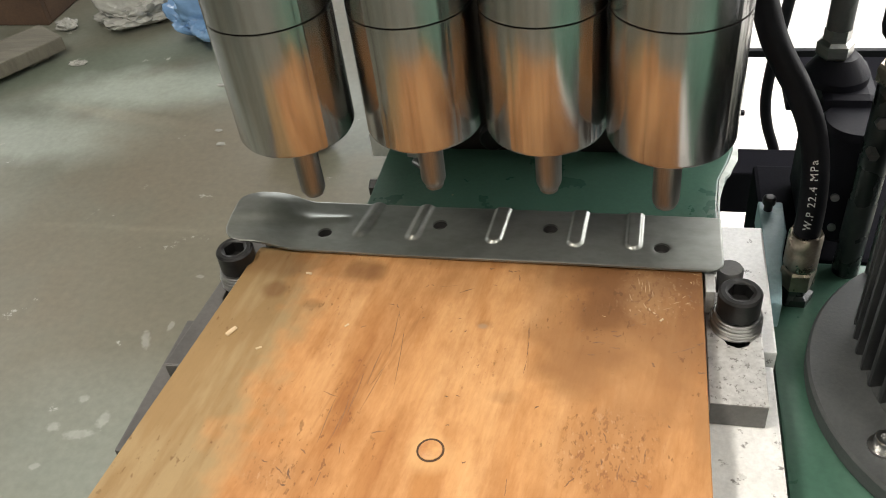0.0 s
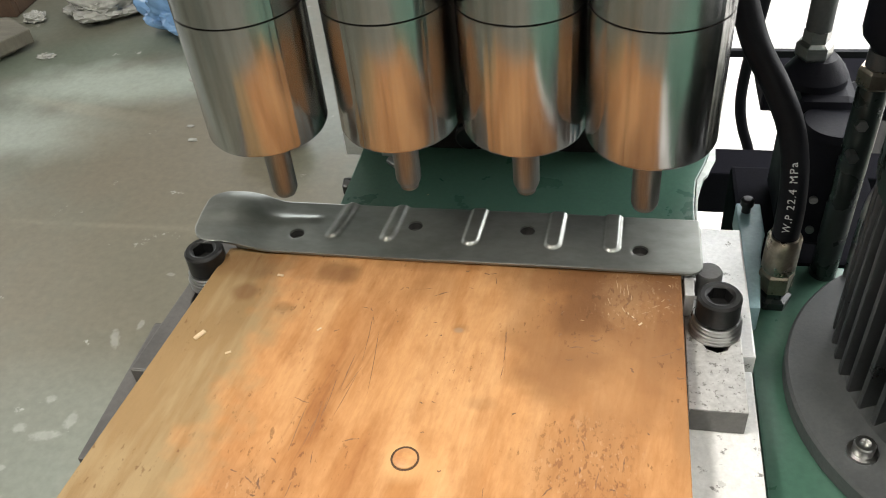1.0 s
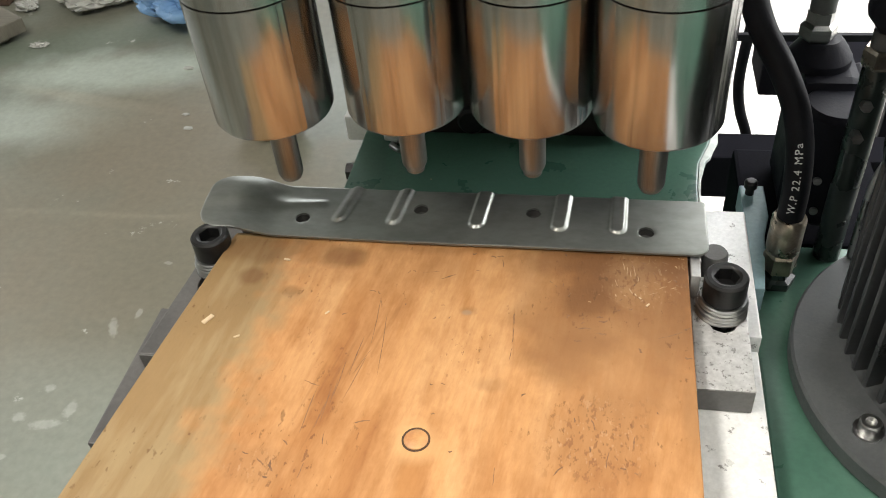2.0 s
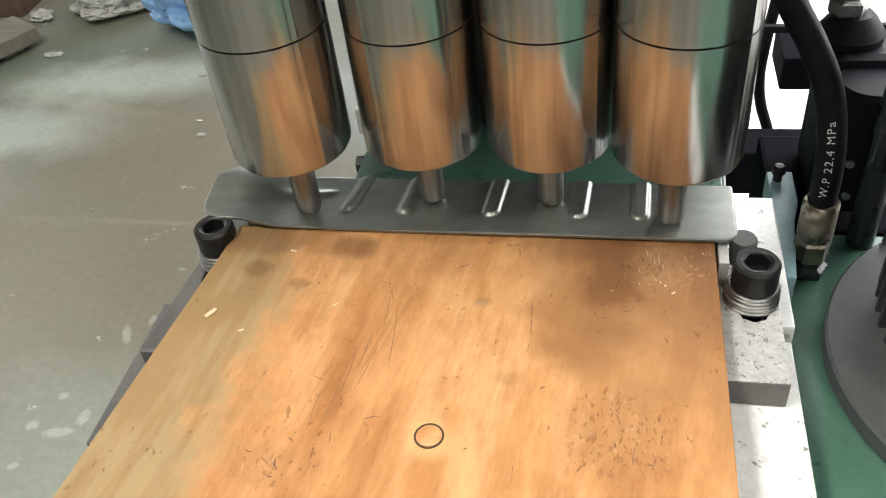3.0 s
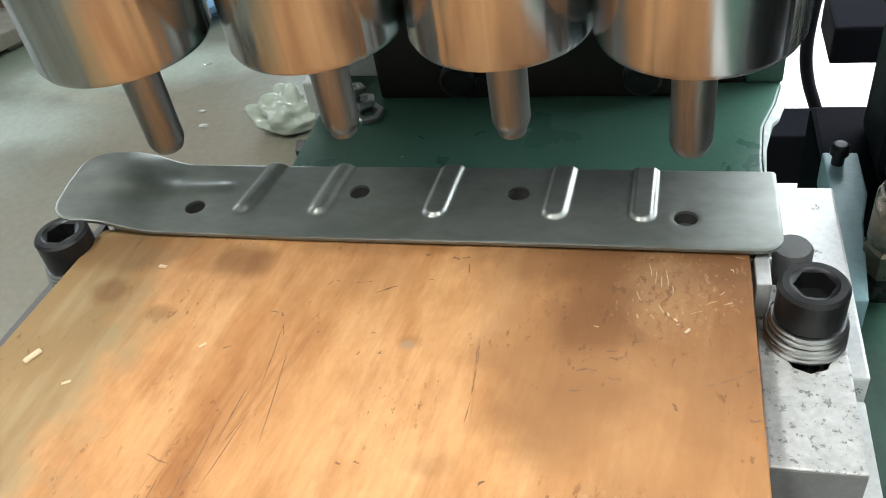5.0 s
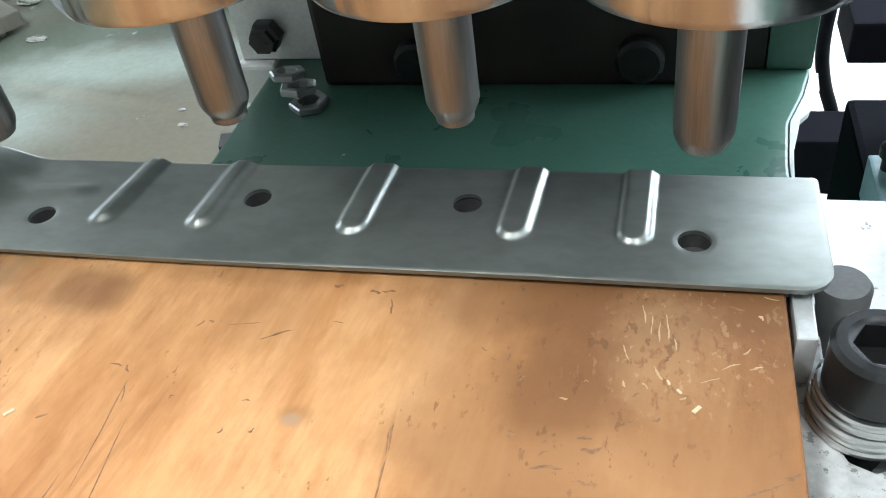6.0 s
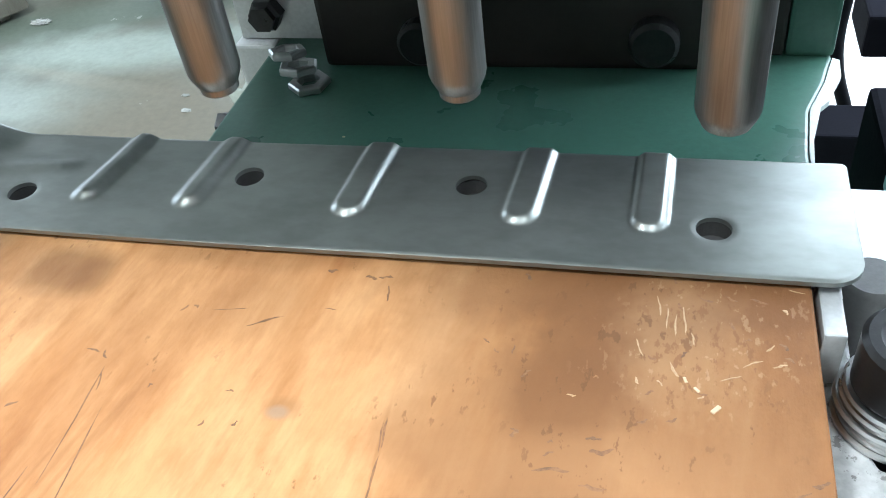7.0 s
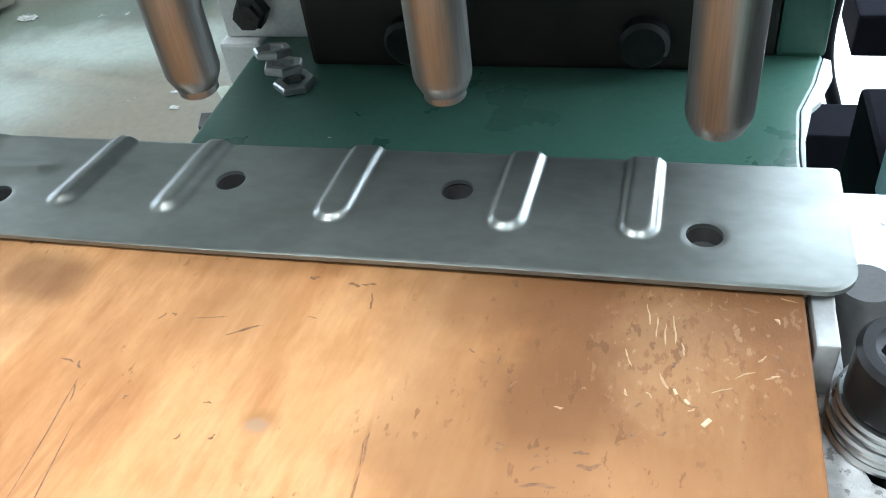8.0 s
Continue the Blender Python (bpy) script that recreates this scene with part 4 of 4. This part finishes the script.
part("fitting", lathe([(0, 0.057), (0.0105, 0.057), (0.0115, 0.059), (0.0115, 0.066), (0.0085, 0.068), (0.0085, 0.076), (0, 0.076)], 0.2075, 0.135, 6), M_WASHER, valve, "bright hex fitting")
part("riser", tube([(0.2075, 0.135, 0.0755), (0.2075, 0.135, 0.13), (0.207, 0.14, 0.21)], 0.0078, 20), M_FLANGE, valve, "grey riser hose", 60)
for vx, vz in ((0.2125, -0.012), (0.2235, -0.02), (0.2145, -0.036), (0.2275, -0.04)):
    vy = 0.096 - math.sqrt(0.022 ** 2 - (vx - 0.221) ** 2) + 0.0006
    part("screw", lathe([(0, 0), (0.0022, 0), (0.0027, 0.0008), (0.0027, 0.0026), (0, 0.0026)], 0, 0, 12, None, Matrix.Translation((vx, vy, vz)) @ Matrix.Rotation(radians(90), 4, 'X')), M_WASHER, solenoid, "bright screw head")

gauge = thing("pipe_fitting", (0.2345, 0.062, -0.068), "plated fitting with nuts and a navy breather cap", "fitting")
part("stem", lathe([(0, -0.0678), (0.0085, -0.0678), (0.0085, 0.076), (0, 0.076)], 0.2275, 0.068, 20), M_COWL, gauge, "", 30)
part("nut", lathe([(0, 0.0762), (0.0095, 0.0762), (0.0105, 0.078), (0.0105, 0.086), (0.0095, 0.088), (0, 0.088)], 0.2275, 0.068, 6), M_BRASS, gauge)
part("neck", lathe([(0, 0.088), (0.0075, 0.088), (0.0075, 0.098), (0, 0.098)], 0.2275, 0.068, 20), M_FLANGE, gauge, "", 30)
part("breather", lathe([(0, 0.098), (0.010, 0.098), (0.0165, 0.106), (0.0175, 0.110), (0.0175, 0.150), (0.015, 0.156), (0, 0.156)], 0.2315, 0.068, 28), M_VALVE, gauge, "navy breather cap", 30)
part("screw", lathe([(0, 0), (0.0034, 0), (0.0034, 0.006), (0, 0.006)], 0, 0, 6, None, Matrix.Translation((0.2235, 0.0610, 0.054)) @ Matrix.Rotation(radians(70), 4, 'X')), M_WASHER, gauge)
part("screw", lathe([(0, 0), (0.0034, 0), (0.0034, 0.008), (0, 0.008)], 0, 0, 6, None, Matrix.Translation((0.2225, 0.0610, 0.034)) @ Matrix.Rotation(radians(80), 4, 'X')), M_WASHER, gauge)
part("drain_tube", tube([(0.2405, 0.058, 0.058), (0.243, 0.052, 0.030), (0.237, 0.050, 0.0), (0.238, 0.052, -0.0676)], 0.0028, 12), M_WASHER, gauge, "thin silver tube", 60)

thin = thing("cable", (0.32, 0.75, FLOOR), "black rubber cable hanging behind the press", "cable")
part("sheath", tube([(0.290, 0.75, -0.05), (0.277, 0.75, -0.20), (0.268, 0.75, -0.295), (0.2668, 0.75, -0.355), (0.275, 0.75, -0.40), (0.292, 0.75, -0.45), (0.310, 0.75, -0.53), (0.32, 0.75, FLOOR + 0.001)], 0.0078, 14), M_RUBBER, thin, "", 60)
stand = thing("steel_stand", (0.4, 0.65, FLOOR), "dark navy steel stand with a thin guard rail", "stand")
part("beam", box(0.10, 0.72, 0.62, 0.68, -0.462, -0.392, 0.003), M_BLACK, stand)
for px in (0.115, 0.705):
    part("post", box(px - 0.013, px + 0.013, 0.6805, 0.706, FLOOR, -0.24, 0.002), M_VALVE, stand)
part("panel", box(0.31, 0.71, 0.63, 0.67, FLOOR, -0.4622, 0.002), M_BLACK, stand)
part("top_rail", box(0.10, 0.72, 0.7065, 0.7145, -0.262, -0.252, 0.001), M_RUBBER, stand)
part("low_rail", box(0.10, 0.235, 0.7065, 0.7145, -0.355, -0.349, 0.001), M_RUBBER, stand)
cab = thing("control_box", (0.46, 0.86, FLOOR), "navy control box on a steel pedestal", "control box")
part("case", box(0.305, 0.62, 0.80, 0.90, -0.405, -0.352, 0.004), M_BLACK, cab)
part("pedestal", box(0.50, 0.60, 0.82, 0.88, FLOOR, -0.4052, 0.003), M_VALVE, cab)

stop = thing("pale_block", (0.18, 0.09, -0.068), "pale blue painted block with a small black knob", "block")
part("block", prism([(0.1725, 0.0085), (0.1795, 0.0085), (0.1845, 0.060), (0.189, 0.080), (0.189, 0.112), (0.1725, 0.112)], -0.0660, -0.046, 0.0012), M_BLUE, stop)
part("knob", lathe([(0, -0.046), (0.003, -0.046), (0.003, -0.041), (0.0045, -0.040), (0.0045, -0.036), (0.003, -0.0345), (0, -0.034)], 0.1785, 0.103, 18), M_BOLT, stop, "small black knob", 30)

# ---- clutter on the floor ----


def crumple(name, at, sx, sy, sz, seed, mat, label, category, sharp=0.4):
    """A crumpled heap of film resting on the floor."""
    bm = bmesh.new()
    bmesh.ops.create_icosphere(bm, subdivisions=5, radius=1)
    for v in bm.verts:
        p = v.co.copy()
        n1 = noise.noise(p * 1.7 + Vector((seed, 0, 0)))
        n2 = abs(noise.noise(p * 4.5 + Vector((0, seed, 0))))
        n3 = abs(noise.noise(p * 11 + Vector((0, 0, seed))))
        k = 1 + 0.5 * n1 - sharp * (0.55 * n2 + 0.25 * n3)
        v.co = Vector((at[0] + p.x * sx * k, at[1] + p.y * sy * k, FLOOR + max(0.0, (p.z * 0.5 + 0.42) * sz * k)))
    return solid(name, bm, mat, label, category, smooth=60)


crumple("plastic_film", (-1.49, 1.93, 0), 0.15, 0.12, 0.12, 3.0, M_FILM, "crumpled clear plastic film on the floor", "plastic film")
crumple("plastic_film", (-1.70, 1.86, 0), 0.035, 0.03, 0.03, 7.0, M_FILM, "crumpled clear plastic film beside a crate", "plastic film")
crumple("blue_bag", (-1.15, 1.85, 0), 0.13, 0.16, 0.20, 5.0, M_FILM_BLUE, "crumpled blue plastic bag on the floor", "plastic bag")
crumple("white_bag", (-0.70, 1.24, 0), 0.075, 0.06, 0.10, 11.0, M_FILM_PALE, "crumpled pale plastic bag on the floor", "plastic bag", 0.16)

pallet = thing("timber_plank", (-1.595, 1.69, FLOOR), "grey weathered timber plank raised on two battens", "plank")
lay = Matrix.Translation((-1.60, 1.69, FLOOR)) @ Matrix.Rotation(radians(57), 4, 'Z')
bm = box(-0.46, 0.0, 0.0, 0.15, 0.018, 0.062, 0.005)
bmesh.ops.transform(bm, matrix=lay, verts=bm.verts)
part("board", bm, M_PLANK, pallet)
for s in (-0.40, -0.08):
    bm = box(s - 0.03, s + 0.03, 0.03, 0.14, 0, 0.0178, 0.001)
    bmesh.ops.transform(bm, matrix=lay, verts=bm.verts)
    part("batten", bm, M_PLANK, pallet)
crate = thing("wooden_crate", (-2.04, 2.02, FLOOR), "brown wooden crate with slatted sides", "crate")
for k in range(3):
    part("slat", box(-2.36, -1.78, 1.88, 1.90, FLOOR + 0.002 + 0.11 * k, FLOOR + 0.10 + 0.11 * k, 0.003), M_CRATE, crate)
    part("slat", box(-1.80, -1.78, 1.902, 2.32, FLOOR + 0.002 + 0.11 * k, FLOOR + 0.10 + 0.11 * k, 0.003), M_CRATE, crate)
part("bottom", box(-2.36, -1.805, 1.902, 2.32, FLOOR, FLOOR + 0.02, 0.002), M_CRATE, crate)

for k, (sx, sy, ss) in enumerate([(-1.54, 1.635, 0.028), (-1.03, 1.52, 0.014), (-0.92, 1.24, 0.012), (-0.95, 1.30, 0.010)]):
    bm = bmesh.new()
    bmesh.ops.create_icosphere(bm, subdivisions=3, radius=1)
    for v in bm.verts:
        kk = 1 + 0.5 * noise.noise(v.co * 2.1 + Vector((k, 0, 0)))
        v.co = Vector((sx + v.co.x * ss * kk, sy + v.co.y * ss * 0.5 * kk, FLOOR + max(0, (v.co.z + 0.5) * ss * 0.22 * kk)))
    solid("scrap", bm, M_FILM, "small pale scrap of film on the floor", "scrap", "floor scraps", smooth=30)

# wood chips on the board and a fleck on the base
for k, (cx, cy, cz, cl, turn) in enumerate([(-0.137, -0.087, 0.0, 0.0075, 60), (-0.116, -0.098, 0.0, 0.0035, 30), (0.1050, -0.0560, 0.0, 0.0026, 50), (0.1010, -0.0510, 0.0, 0.0016, 130), (0.0985, -0.0485, 0.0, 0.0016, 110), (-0.070, -0.076, 0.0, 0.003, 50), (-0.053, 0.131, -0.0648, 0.0015, 10), (-0.106, -0.035, 0.0, 0.004, 170)]):
    bm = box(-cl / 2, cl / 2, -cl * 0.2, cl * 0.2, -0.0001, cl * 0.14, cl * 0.05, None, 1)
    bmesh.ops.transform(bm, matrix=Matrix.Translation((cx, cy, cz)) @ Matrix.Rotation(radians(turn), 4, 'Z'), verts=bm.verts)
    solid("wood_chip", bm, M_PALE, "tiny pale chip lying on the work surface", "chip", "loose chips")


def motions():
    lift = [(0.0, 0), (2.25, 0), (2.4, -0.001), (2.7, -0.020), (2.95, -0.033), (3.1, -0.034), (3.3, -0.034), (3.5, -0.034), (3.7, -0.034), (3.8, -0.0315), (3.9, -0.0180), (4.0, -0.0075), (4.1, -0.0028), (4.2, -0.0005), (4.4, 0), (8.0, 0)]
    for r in RAMS:
        x, y, z = r.location
        walk(r, [(t, pose(x, y, z + dz)) for t, dz in lift])


motions()
